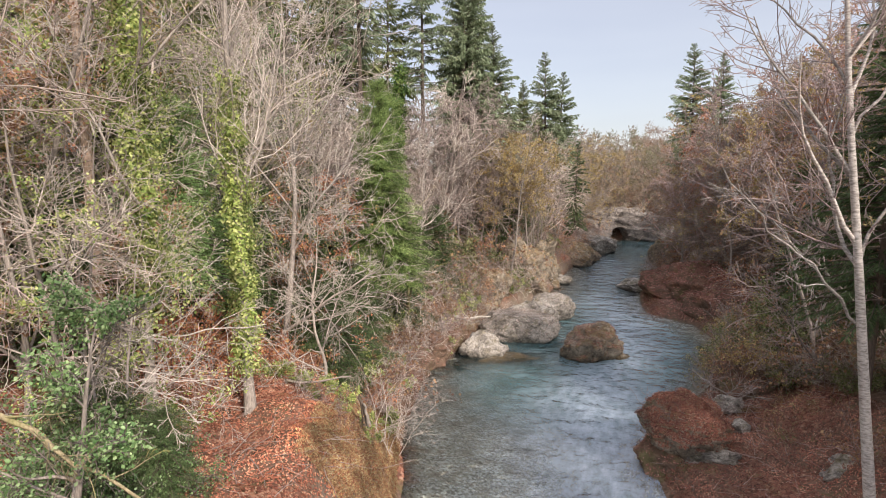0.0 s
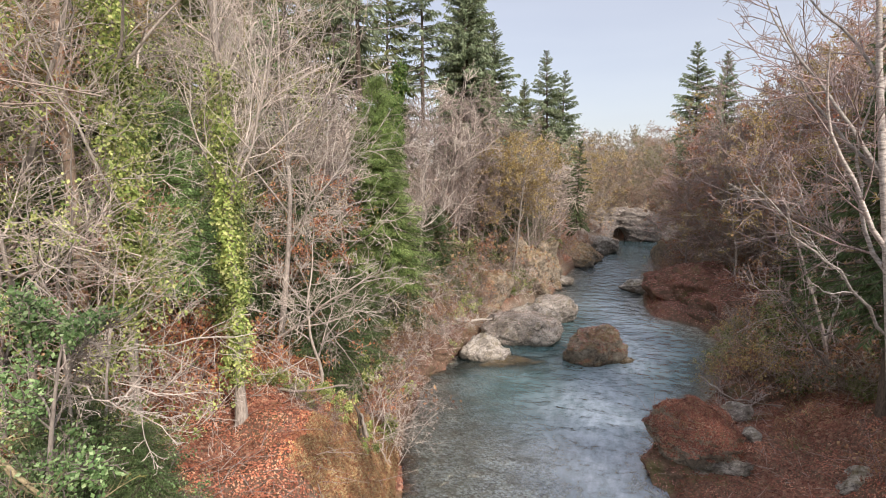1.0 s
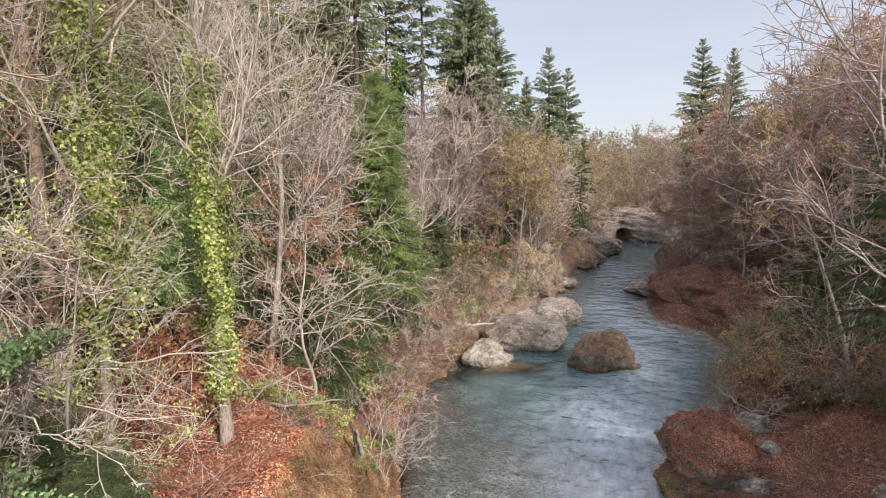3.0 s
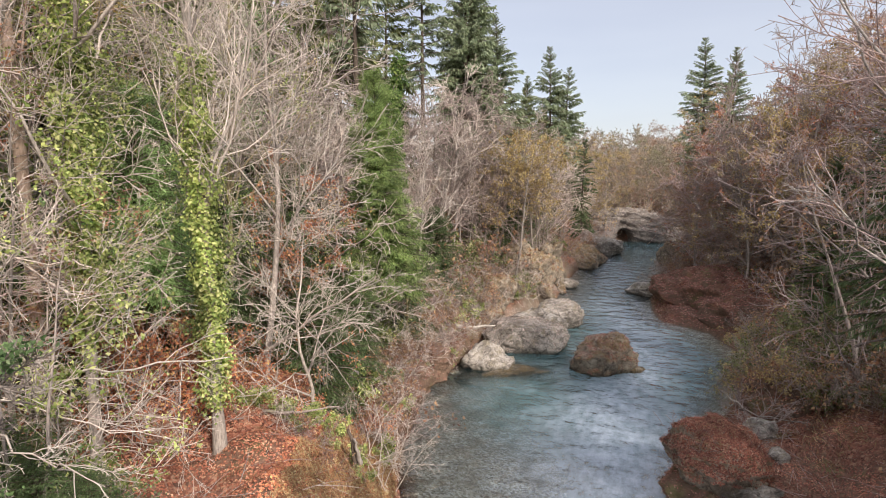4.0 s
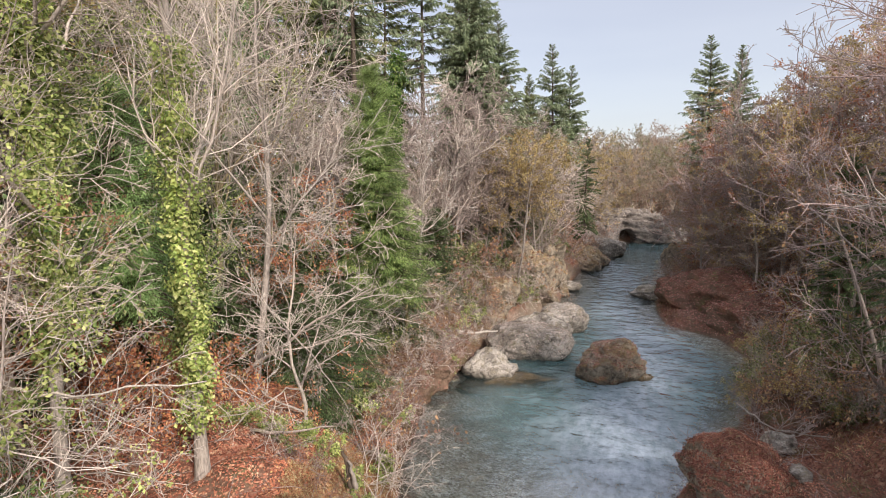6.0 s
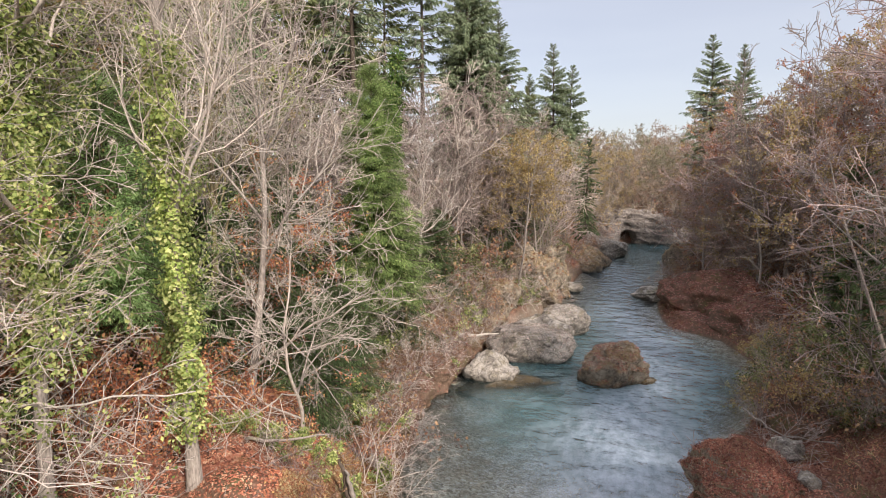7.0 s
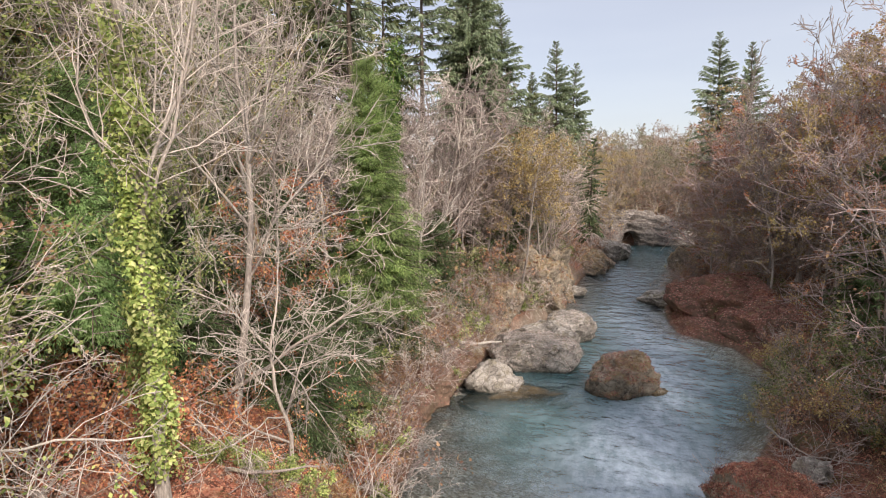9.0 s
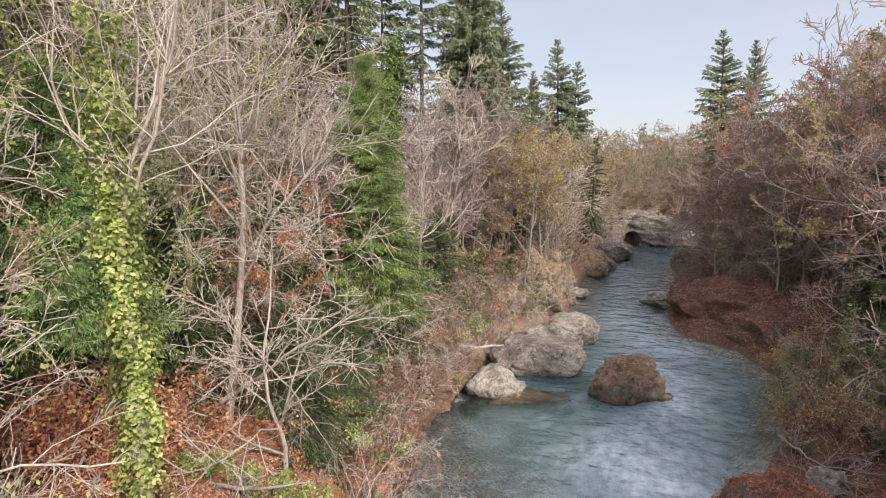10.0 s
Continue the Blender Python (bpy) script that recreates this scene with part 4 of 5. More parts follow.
# wooded slope of the near bank: a front row and the wood behind
for i in range(14):
    y = 23 + 2.2 * i + RND.uniform(-0.6, 0.6)
    plant((slope_kinds if y < 31 else slope_far)[i % 3 if not 37 < y < 46 else 2], float(curve_of(LEFT_SHORE, y)) - RND.uniform(2.2, 4.2) - 2.6 * (33 < y < 46), y, None, RND.uniform(0.75, 0.95) - 0.2 * (33 < y < 46), tilt=RND.uniform(-6, 6))
for i in range(58):
    y = 9 + 42 * ((i * 0.618) % 1) + RND.uniform(-1, 1)
    x = float(curve_of(LEFT_SHORE, y)) - (4 + 12 * ((i * 0.381) % 1) ** 1.2)
    if y < 19:
        x -= 4.2
    plant(slope_kinds[(0, 1, 3, 2, 4, 3)[i % 6]] if y < 30 else slope_far[i % 3], x, y, None, RND.uniform(0.75, 1.1) + 0.25 * (y > 18) * (x < -0.22 * y), tilt=RND.uniform(-6, 6))
for x, y, k, sz in ((-6.2, 9.6, 3, 0.7), (-8.6, 9.4, 3, 0.95), (-10.4, 10.6, 3, 1.0), (-9.0, 14.0, 3, 0.9), (-7.6, 11.3, 3, 0.85), (-9.2, 12.2, 3, 1.0), (-9.6, 15.0, 3, 1.0), (-11.0, 17.0, 3, 1.25), (-12.4, 15.0, 4, 1.3), (-10.0, 19.0, 3, 1.2), (-8.6, 22.0, 3, 1.3), (-13.0, 20.0, 3, 1.4), (-11.5, 23.0, 4, 1.3), (-8.8, 18.6, 3, 0.9), (-7.2, 20.5, 4, 0.8), (-4.6, 25.5, 3, 0.7), (-10.5, 13.0, 4, 1.1)):
    plant(slope_kinds[k], x, y, None, sz)
# wooded bank across: the same
for i in range(20):
    y = 21 + 2.1 * i + RND.uniform(-0.6, 0.6)
    plant((bank_kinds if y < 29 else bank_far)[i % 4], float(curve_of(RIGHT_SHORE, y)) + RND.uniform(2.5, 4.5) + 2.5 * (y < 25) + 3.0 * (32 < y < 46), y, None, RND.uniform(0.7, 0.95), tilt=RND.uniform(-8, 8))
for i in range(34):
    y = 19 + 39 * ((i * 0.618) % 1) + RND.uniform(-1, 1)
    plant((bank_kinds if y < 29 else bank_far)[i % 4], float(curve_of(RIGHT_SHORE, y)) + 4.5 + 3.5 * (y < 27) + 8 * ((i * 0.381) % 1), y, None, RND.uniform(0.9, 1.15) + 0.25 * (y < 36), tilt=RND.uniform(-8, 8))
for i in range(16):
    y = 27 + 1.9 * i
    plant(bank_far[(2, 2, 1, 2, 0)[i % 5]], float(curve_of(RIGHT_SHORE, y)) + RND.uniform(9, 13), y, None, RND.uniform(1.2, 1.4) - 0.2 * (y > 44), tilt=RND.uniform(-4, 4))
for x, y, s in ((5.0, 41.0, 1.0), (6.9, 44.0, 1.05), (3.6, 43.0, 0.95), (-12.5, 18.0, 1.2), (-10.4, 15.4, 0.95), (12.5, 66, 0.9), (15, 72, 1.0), (34, 72, 1.0)):
    plant(gold_tree, x, y, None, s)
for x, y, sz in ((2.6, 42.4, 0.75), (4.2, 45.5, 0.9), (-0.6, 41.5, 0.85), (1.2, 43.5, 0.85), (8.0, 47.5, 0.9), (6.2, 49.5, 1.0), (9.0, 52.0, 0.95), (10.8, 55.0, 0.9), (7.4, 53.0, 1.0), (9.4, 57.5, 1.0), (4.0, 47.0, 1.0), (12.2, 59.0, 0.9)):
    plant(slope_far[int(y) % 3], x, y, None, sz)
slim = bare_tree("sapling", "slim pale sapling trunk on the rock", 88, 8, 0.05, BARK_GREY, TWIG_PALE, (0.03, -0.03), 0.5, (9, 5, 4, 0), 0.3, 0.08, twig_r=0.012, group="saplings on the outcrop", bend=0.04)
for x, y, z in ((6.4, 44.0, 3.6), (7.0, 44.8, 3.6), (7.4, 45.6, 3.2), (8.2, 46.8, 3.4), (7.9, 48.0, 3.6), (6.0, 45.4, 3.4), (8.8, 49.2, 3.0)):
    plant(slim, x, y, None, RND.uniform(0.8, 1.1), z=z)
for x, y, s in ((24.5, 38.0, 1.35), (28.5, 42.0, 1.45), (23.5, 45.5, 1.25), (27.5, 49.0, 1.35), (20.5, 33.0, 1.15), (21.5, 27.5, 1.25), (25.0, 31.0, 1.45), (19.6, 22.6, 1.2), (31.0, 47.0, 1.4)):
    plant(gold_bank, x, y, None, s)
for x, y, s in ((21.8, 47.5, 1.05), (24.5, 51.5, 1.15), (26.5, 44.5, 1.3), (22.6, 40.5, 1.0), (22.0, 36.0, 1.1)):
    plant(bank_far[3], x, y, None, s)
# the bank beside the camera's way: unseen trees, added to shade the far bank
for x, y, sz in ((16.0, 6.0, 1.1), (17.5, 11.0, 1.1), (16.8, 14.6, 1.1), (18.6, 17.0, 1.2)):
    plant(bank_kinds[int(x * 2) % 4], x, y, None, sz)
for x, y, k in ((-11.0, 12.5, 1), (-9.6, 12.6, 0), (-12.5, 16.5, 0), (-10.0, 20.5, 1), (-13.5, 20.0, 3), (-11.5, 9.5, 3), (-8.5, 25.0, 1)):
    plant(bank_kinds[k], x, y, None, 1.05)
# woods beyond
for i in range(26):
    x = 8 + 1.9 * i
    plant(far_kinds[i % 3], x, 85.5 + RND.uniform(0, 4) + 0.05 * x, None, RND.uniform(0.75, 1.0))
for i in range(120):
    y = 90 + 45 * ((i * 0.618) % 1)
    plant(far_kinds[i % 3], y * (0.08 + 0.5 * ((i * 0.755) % 1)), y, None, RND.uniform(0.85, 1.2))
for x, y, sz in ((19.6, 79.4, 1.0), (21.4, 83.4, 1.15), (17.8, 76.0, 0.95), (24.5, 88, 1.15), (27.0, 90, 1.1), (16.0, 70, 0.9), (19.5, 84, 1.0), (37.0, 92, 1.2), (33.0, 60, 1.0), (30.5, 54, 0.95), (26.0, 46.0, 0.95)):
    plant(far_kinds[3], x, y, None, sz)
for i in range(22):
    y = 54 + 28 * ((i * 0.618) % 1)
    plant(far_kinds[i % 3], float(curve_of(LEFT_SHORE, y)) - 2.5 - 9 * ((i * 0.381) % 1), y, None, RND.uniform(0.75, 1.0))
for i in range(18):
    y = 56 + 18 * ((i * 0.618) % 1)
    plant(far_kinds[2 - i % 3], float(curve_of(RIGHT_SHORE, y)) + 2.5 + 8 * ((i * 0.381) % 1), y, None, RND.uniform(0.8, 1.1))

# conifers
stand(spruce("young_spruce", "bright green young spruce on the slope", 31, 9.4, 0.09, 2.0, NEEDLE_BRIGHT, 0.03, 84, 8, 260, 0.075, 0.15, shape=0.5, hang=1.6, fan=1.4, thin=0.011, wide=0.3), -2.7, 26.2, z=4.6)
stand(spruce("yew", "dense dark green yew among the bare trees", 43, 7.6, 0.12, 2.4, NEEDLE_FRESH, 0.3, 60, 8, 280, 0.055, 0.15, shape=0.55, hang=1.6, fan=1.4, thin=0.009, wide=0.3), -7.8, 16.6)
# Past the first three, yews added to make the wood's shaded gaps dark.
low_yew = spruce("low_yew", "low dark green yew, mostly filler for shaded gaps in the wood", 97, 4.4, 0.06, 2.2, NEEDLE, 0.05, 34, 8, 200, 0.07, 0.25, group="understorey yews", shape=0.5, hang=1.4, fan=1.4, thin=0.011, wide=0.3)
for x, y, sz in ((-5.9, 9.8, 0.55), (-5.0, 9.5, 0.42), (-6.8, 10.1, 0.6), (-4.4, 20.8, 1.0), (-7.6, 20.6, 1.2), (-6.2, 23.8, 1.2), (-9.4, 18.4, 1.2), (-3.8, 24.0, 0.9), (-8.6, 24.4, 1.4), (-5.6, 27.5, 1.3), (-11.0, 20.8, 1.4), (-2.6, 31.0, 1.1), (-7.4, 30.0, 1.5), (-4.6, 34.0, 1.3), (-0.8, 37.0, 1.1), (-9.4, 13.8, 1.0), (2.4, 44.5, 1.3), (5.0, 47.5, 1.3)):
    plant(low_yew, x, y, None, sz)
stand(spruce("young_spruce", "dark young spruce on the far bank", 44, 15, 0.15, 2.7, NEEDLE, 0.22, 50, 9, 150, 0.12, 0.4, shape=0.6, fan=1.5, thin=0.013), 13.6, 17.4)
dark_spruce = spruce("dark_spruce", "dense dark spruce on the far bank, some unseen for shade", 66, 11, 0.13, 3.0, NEEDLE, 0.05, 50, 8, 120, 0.12, 0.4, group="far bank spruces", shape=0.6, fan=1.5, thin=0.015)
# The last four stand out of view, added to shade the birch and bank.
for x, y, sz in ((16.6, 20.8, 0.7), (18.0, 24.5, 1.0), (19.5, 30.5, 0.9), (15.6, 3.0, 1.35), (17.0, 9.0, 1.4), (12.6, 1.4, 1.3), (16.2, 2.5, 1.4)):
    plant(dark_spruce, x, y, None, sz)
stand(spruce("column_spruce", "slender dark spruce above the outcrop", 60, 8, 0.09, 1.3, NEEDLE, 0.05, 34, 7, 70, 0.14, 0.5, shape=0.5), 12.2, 52.0, z=4.6)
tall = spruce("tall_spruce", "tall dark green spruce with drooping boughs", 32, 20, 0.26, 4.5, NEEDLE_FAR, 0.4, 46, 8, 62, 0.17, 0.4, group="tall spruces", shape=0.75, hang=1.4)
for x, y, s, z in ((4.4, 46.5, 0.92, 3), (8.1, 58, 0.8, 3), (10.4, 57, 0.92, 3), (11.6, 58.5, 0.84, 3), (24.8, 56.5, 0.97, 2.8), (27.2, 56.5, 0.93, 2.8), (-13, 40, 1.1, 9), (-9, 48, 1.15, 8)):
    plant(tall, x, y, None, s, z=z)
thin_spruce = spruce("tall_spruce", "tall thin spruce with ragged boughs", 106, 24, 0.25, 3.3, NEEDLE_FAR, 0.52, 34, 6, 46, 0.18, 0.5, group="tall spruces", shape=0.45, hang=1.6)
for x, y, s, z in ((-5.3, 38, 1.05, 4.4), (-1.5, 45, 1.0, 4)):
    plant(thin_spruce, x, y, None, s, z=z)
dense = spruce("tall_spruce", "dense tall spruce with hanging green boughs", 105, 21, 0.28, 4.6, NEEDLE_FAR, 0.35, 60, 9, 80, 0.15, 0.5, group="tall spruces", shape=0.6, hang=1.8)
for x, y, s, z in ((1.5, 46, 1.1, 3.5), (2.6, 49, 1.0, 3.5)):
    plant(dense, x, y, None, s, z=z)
olive = spruce("olive_spruce", "shaded olive green spruce deep in the wood", 46, 14, 0.16, 3.4, NEEDLE_OLIVE, 0.05, 34, 7, 38, 0.22, 0.5, group="slope spruces", shape=0.7)
for x, y in ((-7.5, 44), (-11, 42), (-14, 38), (-4.5, 47), (-16, 33)):
    plant(olive, x, y, None, 1.35)
for x, y, s in ((5.6, 50, 0.95), (7.2, 53, 0.98), (9.0, 54.5, 0.85)):
    plant(olive, x, y, None, s, z=3.4)
for i in range(15):
    y = 14 + 25 * i / 15
    plant(olive, float(curve_of(LEFT_SHORE, y)) - RND.uniform(10, 17), y, None, RND.uniform(1.0, 1.45))

# ---- undergrowth ----
brush_kinds = [
    shrub("brushwood", "tangle of thin pinkish-brown bare stems", 51, 2.4, 9, TWIG_PINK, group="bank brushwood", counts=(7, 3), twig_r=0.0075),
    shrub("brushwood", "tangle of pale arching bare stems", 52, 2.6, 9, TWIG_PALE, arch=-0.12, group="bank brushwood", counts=(7, 3), twig_r=0.0075),
    shrub("brushwood", "tangle of rusty stems with dry leaves", 53, 2.2, 9, TWIG_DARK, LEAF_RUST, 350, 0.09, group="bank brushwood", counts=(7, 3), twig_r=0.0075),
]
green_kinds = [
    shrub("green_bush", "low bush with green leaves", 54, 1.5, 11, BARK_GREY, LEAF_GREEN, 9000, 0.034, group="green bushes"),
    shrub("green_bush", "low bush with yellow-green leaves", 55, 1.2, 11, BARK_GREY, LEAF_IVY, 1400, 0.09, group="green bushes"),
    shrub("orange_bush", "low bush with dry orange leaves", 56, 1.6, 11, TWIG_PINK, LEAF_RED, 3400, 0.05, group="orange bushes"),
]
for i in range(56):
    y = 17.5 + 25 * ((i * 0.618) % 1)
    x = float(curve_of(LEFT_SHORE, y)) - 0.4 - 4.5 * ((i * 0.381) % 1)
    if 30 < y < 38:
        x -= 1.5
    if y < 20.5 and x < -3.8:
        y += 5
    plant((brush_kinds[1], brush_kinds[0], brush_kinds[1], brush_kinds[2], green_kinds[1], brush_kinds[0])[i % 6], x, y, None, RND.uniform(0.7, 1.15))
for i in range(34):
    y = 18 + 18 * i / 34 + RND.uniform(-0.3, 0.3)
    plant((brush_kinds[1], brush_kinds[0], green_kinds[1], brush_kinds[1], brush_kinds[2])[i % 5], float(curve_of(LEFT_SHORE, y)) - RND.uniform(0.1, 1.1), y, None, RND.uniform(0.6, 1.0))
for i in range(24):
    y = 22 + 34 * i / 24 + RND.uniform(-0.3, 0.3)
    plant(brush_kinds[(0, 2, 1)[i % 3]], float(curve_of(RIGHT_SHORE, y)) + RND.uniform(1.2, 2.4) + 5 * (32 < y < 47), y, None, RND.uniform(0.7, 1.1))
for i in range(12):
    y = 21.5 + 10.5 * i / 12
    plant(brush_kinds[(1, 0, 2)[i % 3]], float(curve_of(LEFT_SHORE, y)) - RND.uniform(0.2, 0.5), y, None, RND.uniform(0.5, 0.75), z=1.1)
for i in range(16):
    y = 29 + 10 * i / 16
    plant(brush_kinds[i % 3], float(curve_of(LEFT_SHORE, y)) - 1.2 - 2.6 * ((i * 0.618) % 1), y, None, RND.uniform(0.5, 0.9))
for i in range(34):
    y = 50 + 29 * i / 34
    plant(brush_kinds[i % 3], float(curve_of(LEFT_SHORE, y)) - 0.6 - 5 * ((i * 0.381) % 1), y, None, RND.uniform(0.9, 1.5))
for i in range(36):
    plant(brush_kinds[i % 3], 6 + 1.3 * i, 81.5 + RND.uniform(0, 5), None, RND.uniform(1.0, 1.6))
for i in range(40):
    y = 19 + 40 * ((i * 0.618) % 1)
    x = float(curve_of(RIGHT_SHORE, y)) + 1.9 + 4 * (32 < y < 47) + 5 * ((i * 0.381) % 1)
    plant(brush_kinds[(0, 2, 2)[i % 3]], x, y, None, RND.uniform(0.7, 1.2))
for x, y, s, k in ((-5.4, 9.2, 1.2, 0), (-6.4, 8.6, 1.2, 0), (-7.5, 10.0, 1.3, 0), (-2.3, 15.9, 0.5, 1), (-2.9, 16.1, 0.5, 1), (-3.5, 16.0, 0.55, 1), (-4.2, 16.2, 0.5, 1), (-4.8, 16.0, 0.5, 1), (-5.4, 16.1, 0.5, 1), (-5.0, 9.5, 0.9, 0), (-6.2, 9.0, 1.0, 0), (-7.4, 9.6, 1.3, 0), (-5.8, 10.6, 1.0, 0),
                   (-7.4, 14.2, 1.0, 2), (-6.4, 15.2, 1.0, 2), (-7.8, 16.0, 1.1, 2), (-8.6, 17.0, 1.2, 2), (-6.6, 16.4, 1.0, 2), (-7.0, 18.6, 1.1, 2), (-5.8, 20.4, 1.0, 2), (-6.0, 17.4, 1.1, 2), (-8.4, 15.8, 1.3, 2), (-7.0, 17.6, 1.2, 2), (-5.2, 17.2, 0.8, 2), (-9.4, 14.6, 1.3, 2), (-8, 14.8, 1.2, 2), (-7.0, 15.6, 1.2, 2), (-9, 16.5, 1.2, 2), (-6.2, 19.5, 1.0, 2), (-4.4, 19.2, 0.8, 2), (-2.6, 18.8, 0.7, 2), (-6.8, 21.5, 1.0, 1), (-3.4, 22.6, 0.9, 1)):
    plant(green_kinds[k], x, y, None, s)


olive_bush = shrub("olive_bush", "drooping olive green bush over the bank", 58, 2.0, 16, TWIG_RUST, NEEDLE_OLIVE, 3600, 0.06, arch=-0.14, group="far bank bushes", spread=1.0)
ochre_bush = shrub("ochre_bush", "drooping bush with thin ochre leaves", 59, 1.8, 16, TWIG_RUST, LEAF_GOLD, 2200, 0.06, arch=-0.14, group="far bank bushes", spread=1.0)
for x, y, z, sz, k in ((13.4, 22.6, 1.9, 0.85, ochre_bush), (14.2, 22.4, 2.0, 1.1, olive_bush), (15.3, 21.8, 2.0, 1.2, olive_bush), (15.6, 28.4, 0.9, 0.9, ochre_bush), (14.9, 25.4, 1.4, 1.2, olive_bush), (15.5, 24.0, 2.6, 1.4, olive_bush), (16.6, 30.5, 1.0, 1.0, ochre_bush)):
    plant(k, x, y, None, sz, z=z)
for i in range(26):
    y = 15.0 + 7.5 * ((i * 0.618) % 1)
    plant((brush_kinds[2], brush_kinds[0], olive_bush, brush_kinds[2], brush_kinds[1])[i % 5], 12.0 + 0.25 * (y - 15) + 4.0 * ((i * 0.381) % 1), y, None, RND.uniform(0.55, 0.95))
for i in range(18):
    y = 24.5 + 8.5 * i / 18
    plant((olive_bush, ochre_bush, brush_kinds[2], olive_bush, brush_kinds[0])[i % 5], float(curve_of(RIGHT_SHORE, y)) + RND.uniform(0.5, 1.8), y, None, RND.uniform(0.8, 1.25), z=RND.uniform(0.5, 1.0))
# Undergrowth added as a dark backing behind the pale trunks.
for i in range(16):
    y = 38 + 15 * i / 16
    plant((olive_bush, brush_kinds[2])[i % 2], float(curve_of(LEFT_SHORE, y)) - RND.uniform(3.0, 7.5), y, None, RND.uniform(1.3, 1.9))
for i in range(8):
    y = 26 + 20 * i / 8
    plant((olive_bush, ochre_bush)[i % 2], float(curve_of(RIGHT_SHORE, y)) + RND.uniform(4.2, 6.0), y, None, RND.uniform(1.2, 1.7))
for x, y, z in ((12.9, 23.6, 1.8), (13.6, 24.2, 1.9), (14.4, 23.6, 1.9), (12.7, 23.0, 1.3), (13.6, 22.2, 1.7), (15.0, 23.0, 1.6), (12.4, 23.8, 0.9)):
    plant(brush_kinds[(0, 2)[int(z * 10) % 2]], x, y, None, RND.uniform(0.5, 0.8), z=z)

for x, y, z in ((2.2, 37.6, 2.9), (3.4, 38.6, 2.8), (1.4, 36.4, 2.2), (5.6, 42.8, 4.0), (6.6, 44.2, 4.0), (7.6, 47.4, 3.8), (8.8, 48.6, 3.8), (4.4, 41.0, 2.6), (3.0, 35.8, 1.6), (0.6, 34.6, 1.6), (14.0, 61.0, 2.0), (16.0, 63.5, 1.4), (18.5, 69.5, 2.0), (12.0, 57.5, 1.4)):
    plant(brush_kinds[(2, 0, 2)[int(x * 3) % 3]], x, y, None, RND.uniform(0.5, 0.8), z=z)

for i in range(14):
    plant(brush_kinds[(0, 1, 2)[i % 3]], -6.4 + 3.9 * ((i * 0.618) % 1), 14.4 + 3.4 * ((i * 0.381) % 1), None, RND.uniform(0.28, 0.45))
for i in range(16):
    plant(brush_kinds[(2, 0)[i % 2]], -1.2 + 4.0 * ((i * 0.618) % 1), 34.5 + 7.5 * i / 16, None, RND.uniform(0.7, 1.1))

# ---- fallen leaves and dry grass ----
def litter(name, label, seed, n, x0, x1, y0, y1, size, material):
    rng = np.random.default_rng(seed)
    x, y = rng.uniform(x0, x1, n), rng.uniform(y0, y1, n)
    keep = land(x, y) > 0.1
    x, y = x[keep], y[keep]
    h = land(x, y)
    nrm = unit(np.stack((land(x - 0.1, y) - land(x + 0.1, y), land(x, y - 0.1) - land(x, y + 0.1), np.full(len(x), 0.2)), -1))
    V, F = flat_leaves(rng, np.stack((x, y, h + 0.02), -1), nrm, size)
    return tagged(part(name, quad_mesh(name, V, F, False), material), label, "fallen leaves", kind="stuff")


litter("fallen_leaves", "fallen red-brown leaves on the near bank", 61, 95000, -10.5, -1.4, 9.5, 27, 0.05, LEAF_ORANGE_LIT)
litter("fallen_leaves", "fallen red-brown leaves on the far bank", 62, 62000, 6.9, 14, 13, 27, 0.048, LEAF_LITTER)

litter("fallen_leaves", "rusty leaves caught in the grass of the near mound", 66, 9000, -3.6, -1.5, 12, 19.5, 0.05, LEAF_RED)
litter("fallen_leaves", "damp red-brown leaves along the far shore", 67, 22000, 13.5, 21, 27, 50, 0.095, LEAF_DAMP)


def grass(name, label, seed, n, x0, x1, y0, y1, length, material, steep=0.55):
    rng = np.random.default_rng(seed)
    x, y = rng.uniform(x0, x1, n), rng.uniform(y0, y1, n)
    gx_, gy_ = (land(x + 0.15, y) - land(x - 0.15, y)) / 0.3, (land(x, y + 0.15) - land(x, y - 0.15)) / 0.3
    keep = (np.hypot(gx_, gy_) > steep) & (land(x, y) > 0.15)
    x, y, gx_, gy_ = x[keep], y[keep], gx_[keep], gy_[keep]
    out = unit(np.stack((-gx_, -gy_, np.full(len(x), 0.5)), -1))
    at = np.stack((x, y, land(x, y)), -1)
    m = len(x)
    way = unit(out + rng.normal(0, 0.6, (m, 3)))
    side = unit(np.cross(way, rng.normal(0, 1, (m, 3)))) * 0.009
    ln = (length * rng.uniform(0.5, 1.3, m))[:, None]
    mid = at + way * ln * 0.5
    tip = mid + unit(way * 0.5 + [0, 0, -1.0]) * ln * 0.6
    V = np.stack((at - side, at + side, mid + side, mid - side, mid - side, mid + side, tip + side * 0.2, tip - side * 0.2), 1).reshape(-1, 3)
    return tagged(part(name, quad_mesh(name, V, np.arange(len(V)).reshape(-1, 4), False), material), label, "dry grass", kind="stuff")


grass("dry_grass", "dry yellow-brown grass hanging over the bank", 63, 30000, -3.4, -1.3, 12, 20, 0.15, LEAF_DRY)
grass("dry_grass", "dry brown grass along the shore", 64, 16000, -3.0, 3.5, 20, 36, 0.4, LEAF_DRY)
grass("dry_grass", "dry brown grass on the far shore", 65, 14000, 6.8, 18, 18, 46, 0.36, LEAF_DRY, 0.4)


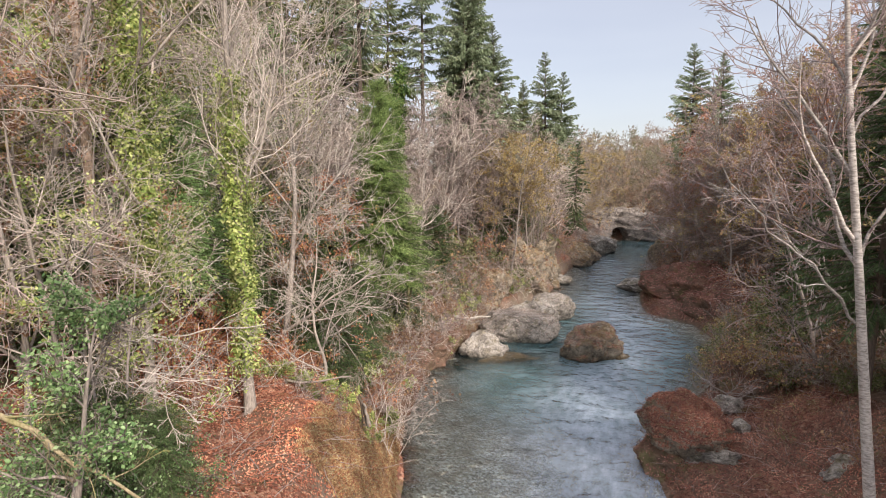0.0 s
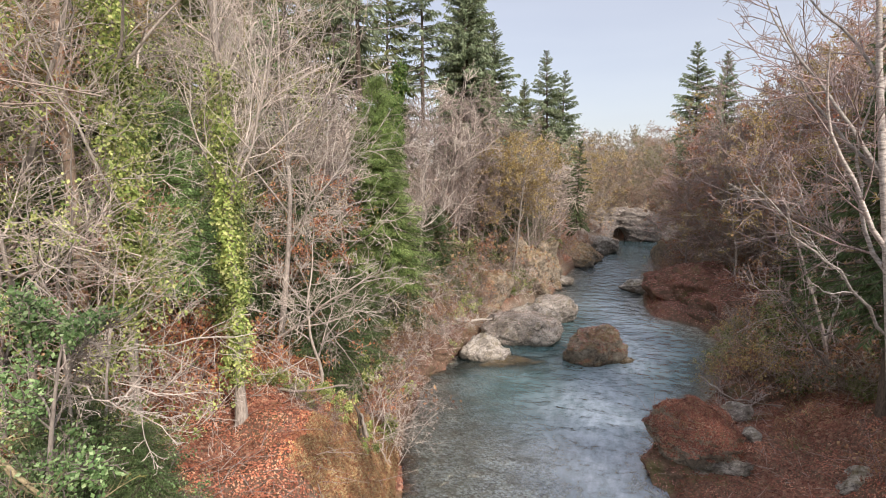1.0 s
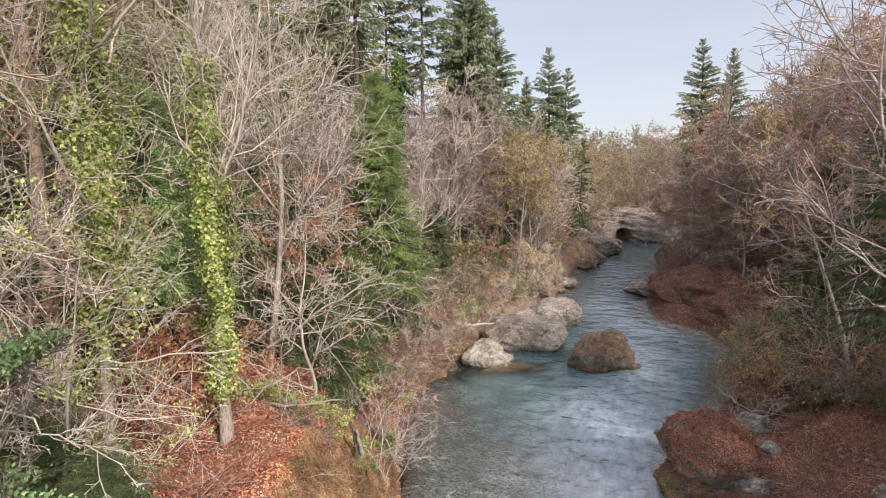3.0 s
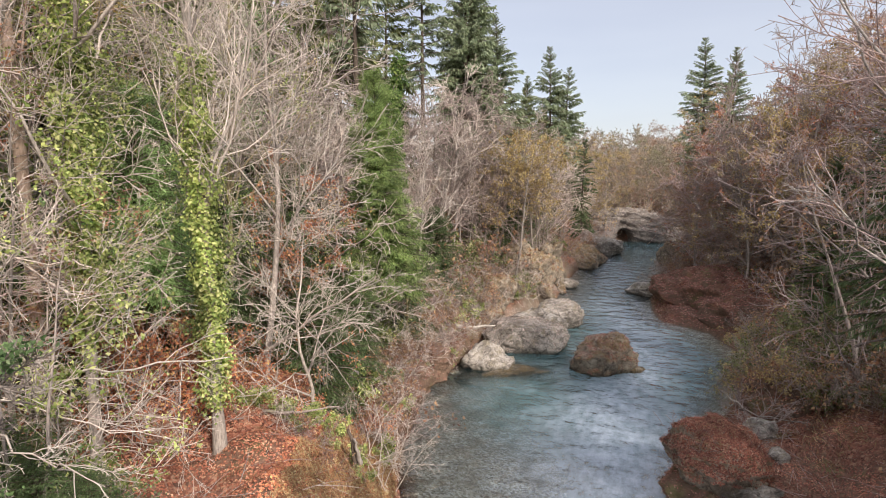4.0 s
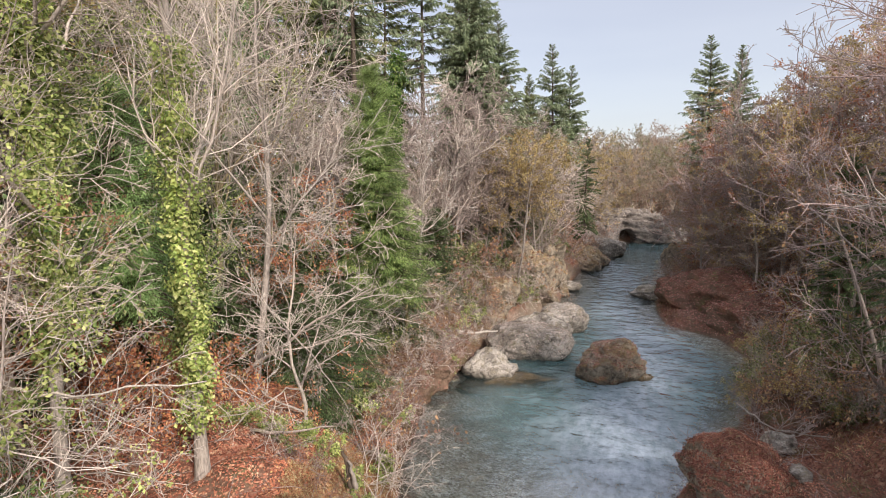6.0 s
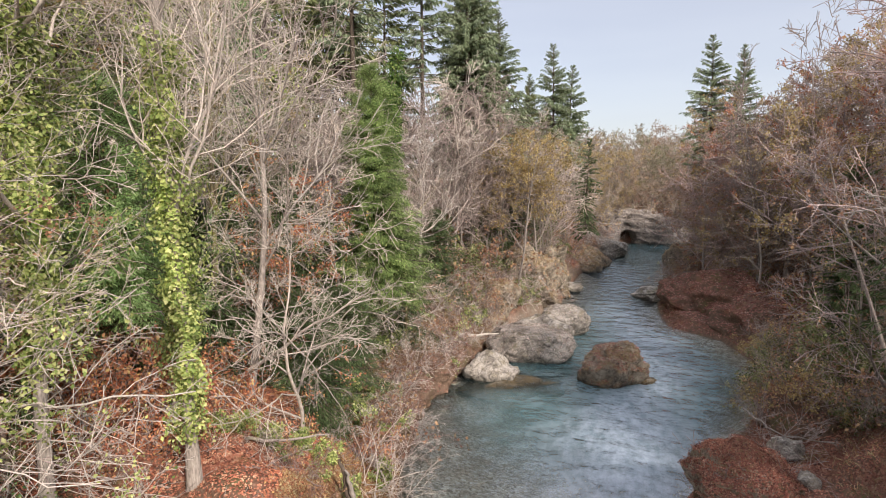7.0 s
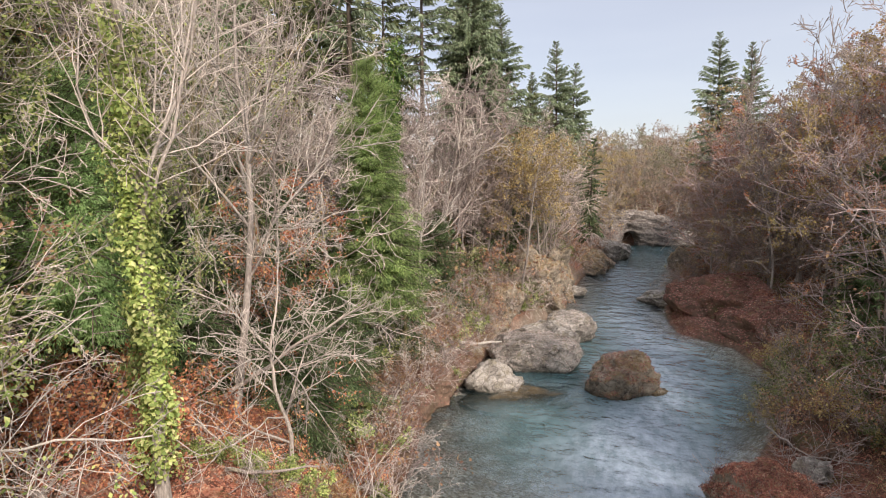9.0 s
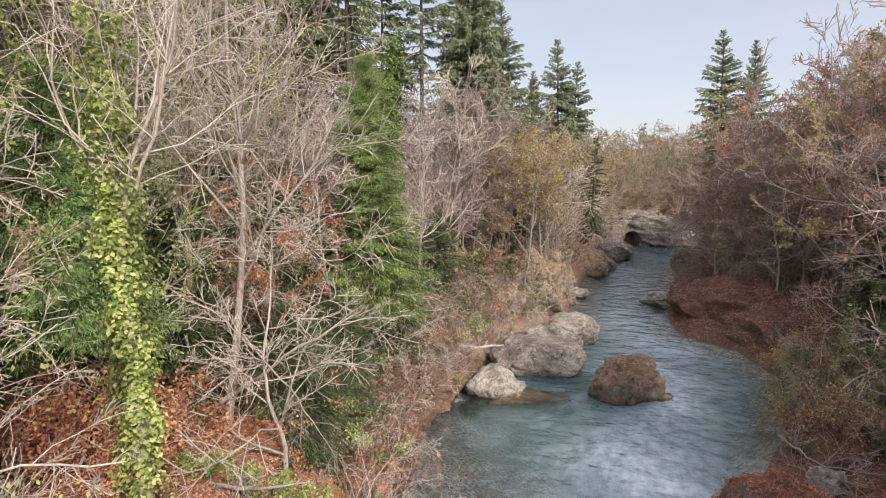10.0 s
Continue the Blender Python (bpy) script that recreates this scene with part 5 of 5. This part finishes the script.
def sticks(name, label, seed, n, x0, x1, y0, y1, material):
    rng = np.random.default_rng(seed)
    x, y = rng.uniform(x0, x1, n), rng.uniform(y0, y1, n)
    keep = land(x, y) > 0.15
    x, y = x[keep], y[keep]
    az = rng.uniform(0, 2 * np.pi, len(x))
    at = np.stack((x, y, land(x, y) + rng.uniform(0.02, 0.12, len(x))), -1)
    way = np.stack((np.cos(az), np.sin(az), rng.normal(0.05, 0.2, len(x))), -1)
    P, R = limbs(rng, at, way, rng.uniform(0.2, 1.2, len(x)), rng.uniform(0.004, 0.013, len(x)), 4, 0.12, -0.03, 0.4)
    return tagged(part(name, quad_mesh(name, *tubes(P, R, 3)), material), label, "fallen twigs", kind="stuff")


sticks("fallen_twigs", "thin pale twigs lying on the near bank", 67, 800, -9.5, -1.6, 9.5, 28, TWIG_PINK)
sticks("fallen_twigs", "thin brown twigs lying on the far bank", 68, 500, 7.0, 15, 13, 30, TWIG_RUST)


def dead_limb(name, label, seed, points, r, twigs, material, side=0.45, tip=0.3, kinks=0.03):
    """A bare limb lying along the given line, with side twigs."""
    rng = np.random.default_rng(seed)
    p = np.array(points, float)
    t = np.linspace(0, len(p) - 1, 12)
    P = np.stack([np.interp(t, np.arange(len(p)), p[:, k]) for k in range(3)], -1)[None]
    P[:, 1:-1] += rng.normal(0, kinks, (1, 10, 3))
    R = r * np.linspace(1, tip, 12)[None] * (1 + rng.normal(0, 0.06, (1, 12)))
    e = root(name, label, "dead wood", at=points[0])
    P = P - np.array(points[0])
    part("limb", quad_mesh("limb", *tubes(P, R, 7)), material, e)
    if twigs:
        P1, R1 = limbs(rng, *shoots(rng, P, R, twigs, 0.2, 1, (25, 70), side, 0.5), 6, 0.16, 0.0)
        P2, R2 = limbs(rng, *shoots(rng, P1, R1, 5, 0.2, 1, (25, 65), 0.5, 0.6), 4, 0.16, 0.0)
        P3, R3 = limbs(rng, *shoots(rng, P2, R2, 4, 0.2, 1, (25, 65), 0.5, 0.6), 2, 0.16, 0.0)
        for i in range(twigs):
            part("branch", quad_mesh("branch", *tubes(P1[i:i + 1], np.maximum(R1[i:i + 1], 0.006), 4)), material, e)
        tagged(part("twig_mass", quad_mesh("twig_mass", *join((tubes(P2, np.maximum(R2, 0.0045), 3), tubes(P3, np.maximum(R3, 0.0038), 3)))), material, e), kind="stuff")
    return e


dead_limb("driftwood_log", "pale bare log on the rocks", 71, ((0.1, 31.9, 1.75), (1.2, 31.9, 1.5), (2.8, 32.2, 1.55)), 0.14, 3, BARK_PALE, 0.3)
dead_limb("fallen_limb", "fallen pale limb with bare twigs", 72, ((-5.6, 18.4, 4.4), (-4.0, 18.2, 5.6), (-2.0, 17.8, 6.9)), 0.06, 16, TWIG_PALE, 0.5)
dead_limb("fallen_limb", "broken pale limb hanging over the slope", 73, ((-4.6, 17.6, 6.4), (-3.4, 17.2, 5.2), (-2.5, 16.8, 4.0)), 0.026, 12, BARK_GREY, 0.5)
dead_limb("fallen_limb", "yellow-mossed limb across the green leaves", 74, ((-6.4, 7.0, 7.3), (-5.0, 7.0, 6.3), (-3.5, 7.2, 5.1)), 0.045, 7, BARK_MOSSY, 0.3)
dead_limb("fallen_limb", "pale twisted limb with bare twigs", 79, ((-5.6, 8.0, 7.5), (-4.8, 8.0, 7.0), (-3.8, 8.0, 6.5)), 0.018, 10, TWIG_PALE, 0.5, kinks=0.06)
dead_limb("fallen_limb", "long pale bare limb reaching out", 75, ((-8.2, 12.4, 6.3), (-6.0, 11.6, 6.5), (-3.6, 11.2, 6.9)), 0.032, 14, TWIG_PALE, 0.4)
for seed, z0, z1, y0, y1, x1 in ((111, 4.9, 4.6, 13.0, 12.2, -4.6), (112, 5.6, 5.5, 12.4, 12.0, -5.0), (113, 7.4, 8.1, 12.6, 12.2, -4.7), (114, 8.6, 8.4, 11.6, 10.8, -4.9), (115, 9.3, 9.9, 12.8, 12.6, -5.3), (116, 6.6, 6.1, 10.6, 10.2, -4.4)):
    dead_limb("long_branch", "long thin pale branch reaching over the slope", seed, ((-9.2, y0, z0), (-7.0, (y0 + y1) / 2, (z0 + z1) / 2 + 0.15), (x1, y1, z1)), 0.02, 13, TWIG_PALE, 0.4, kinks=0.07)
dead_limb("birch_limb", "long blotched birch limb reaching over the river", 117, ((7.98, 10.4, 7.0), (6.8, 10.2, 8.2), (5.9, 10.1, 9.0), (4.9, 10.0, 10.05)), 0.03, 7, BARK_BIRCH, 0.3, tip=0.25, kinks=0.05)
dead_limb("fallen_limb", "grey limb lying on the leafy bank", 76, ((9.8, 21.4, 2.2), (10.7, 20.8, 1.55), (12.6, 20.6, 1.35)), 0.035, 7, BARK_GREY, 0.4)
dead_limb("fallen_limb", "thin rotting log on the leafy mound", 77, ((-5.6, 16.0, 3.9), (-4.0, 15.6, 3.95), (-2.6, 15.3, 4.25)), 0.055, 4, BARK_GREY, 0.3, kinks=0.015)
dead_limb("stump", "split weathered stump on the mound", 78, ((-2.2, 15.3, 2.8), (-2.27, 15.2, 3.3), (-2.36, 15.12, 3.75)), 0.085, 0, BARK_DARK, 0.3, tip=0.35, kinks=0.02)
dead_limb("stump", "pale splinter of the split stump", 80, ((-2.1, 15.24, 2.8), (-2.15, 15.14, 3.2), (-2.22, 15.06, 3.55)), 0.065, 0, BARK_PALE, 0.3, tip=0.4, kinks=0.015)
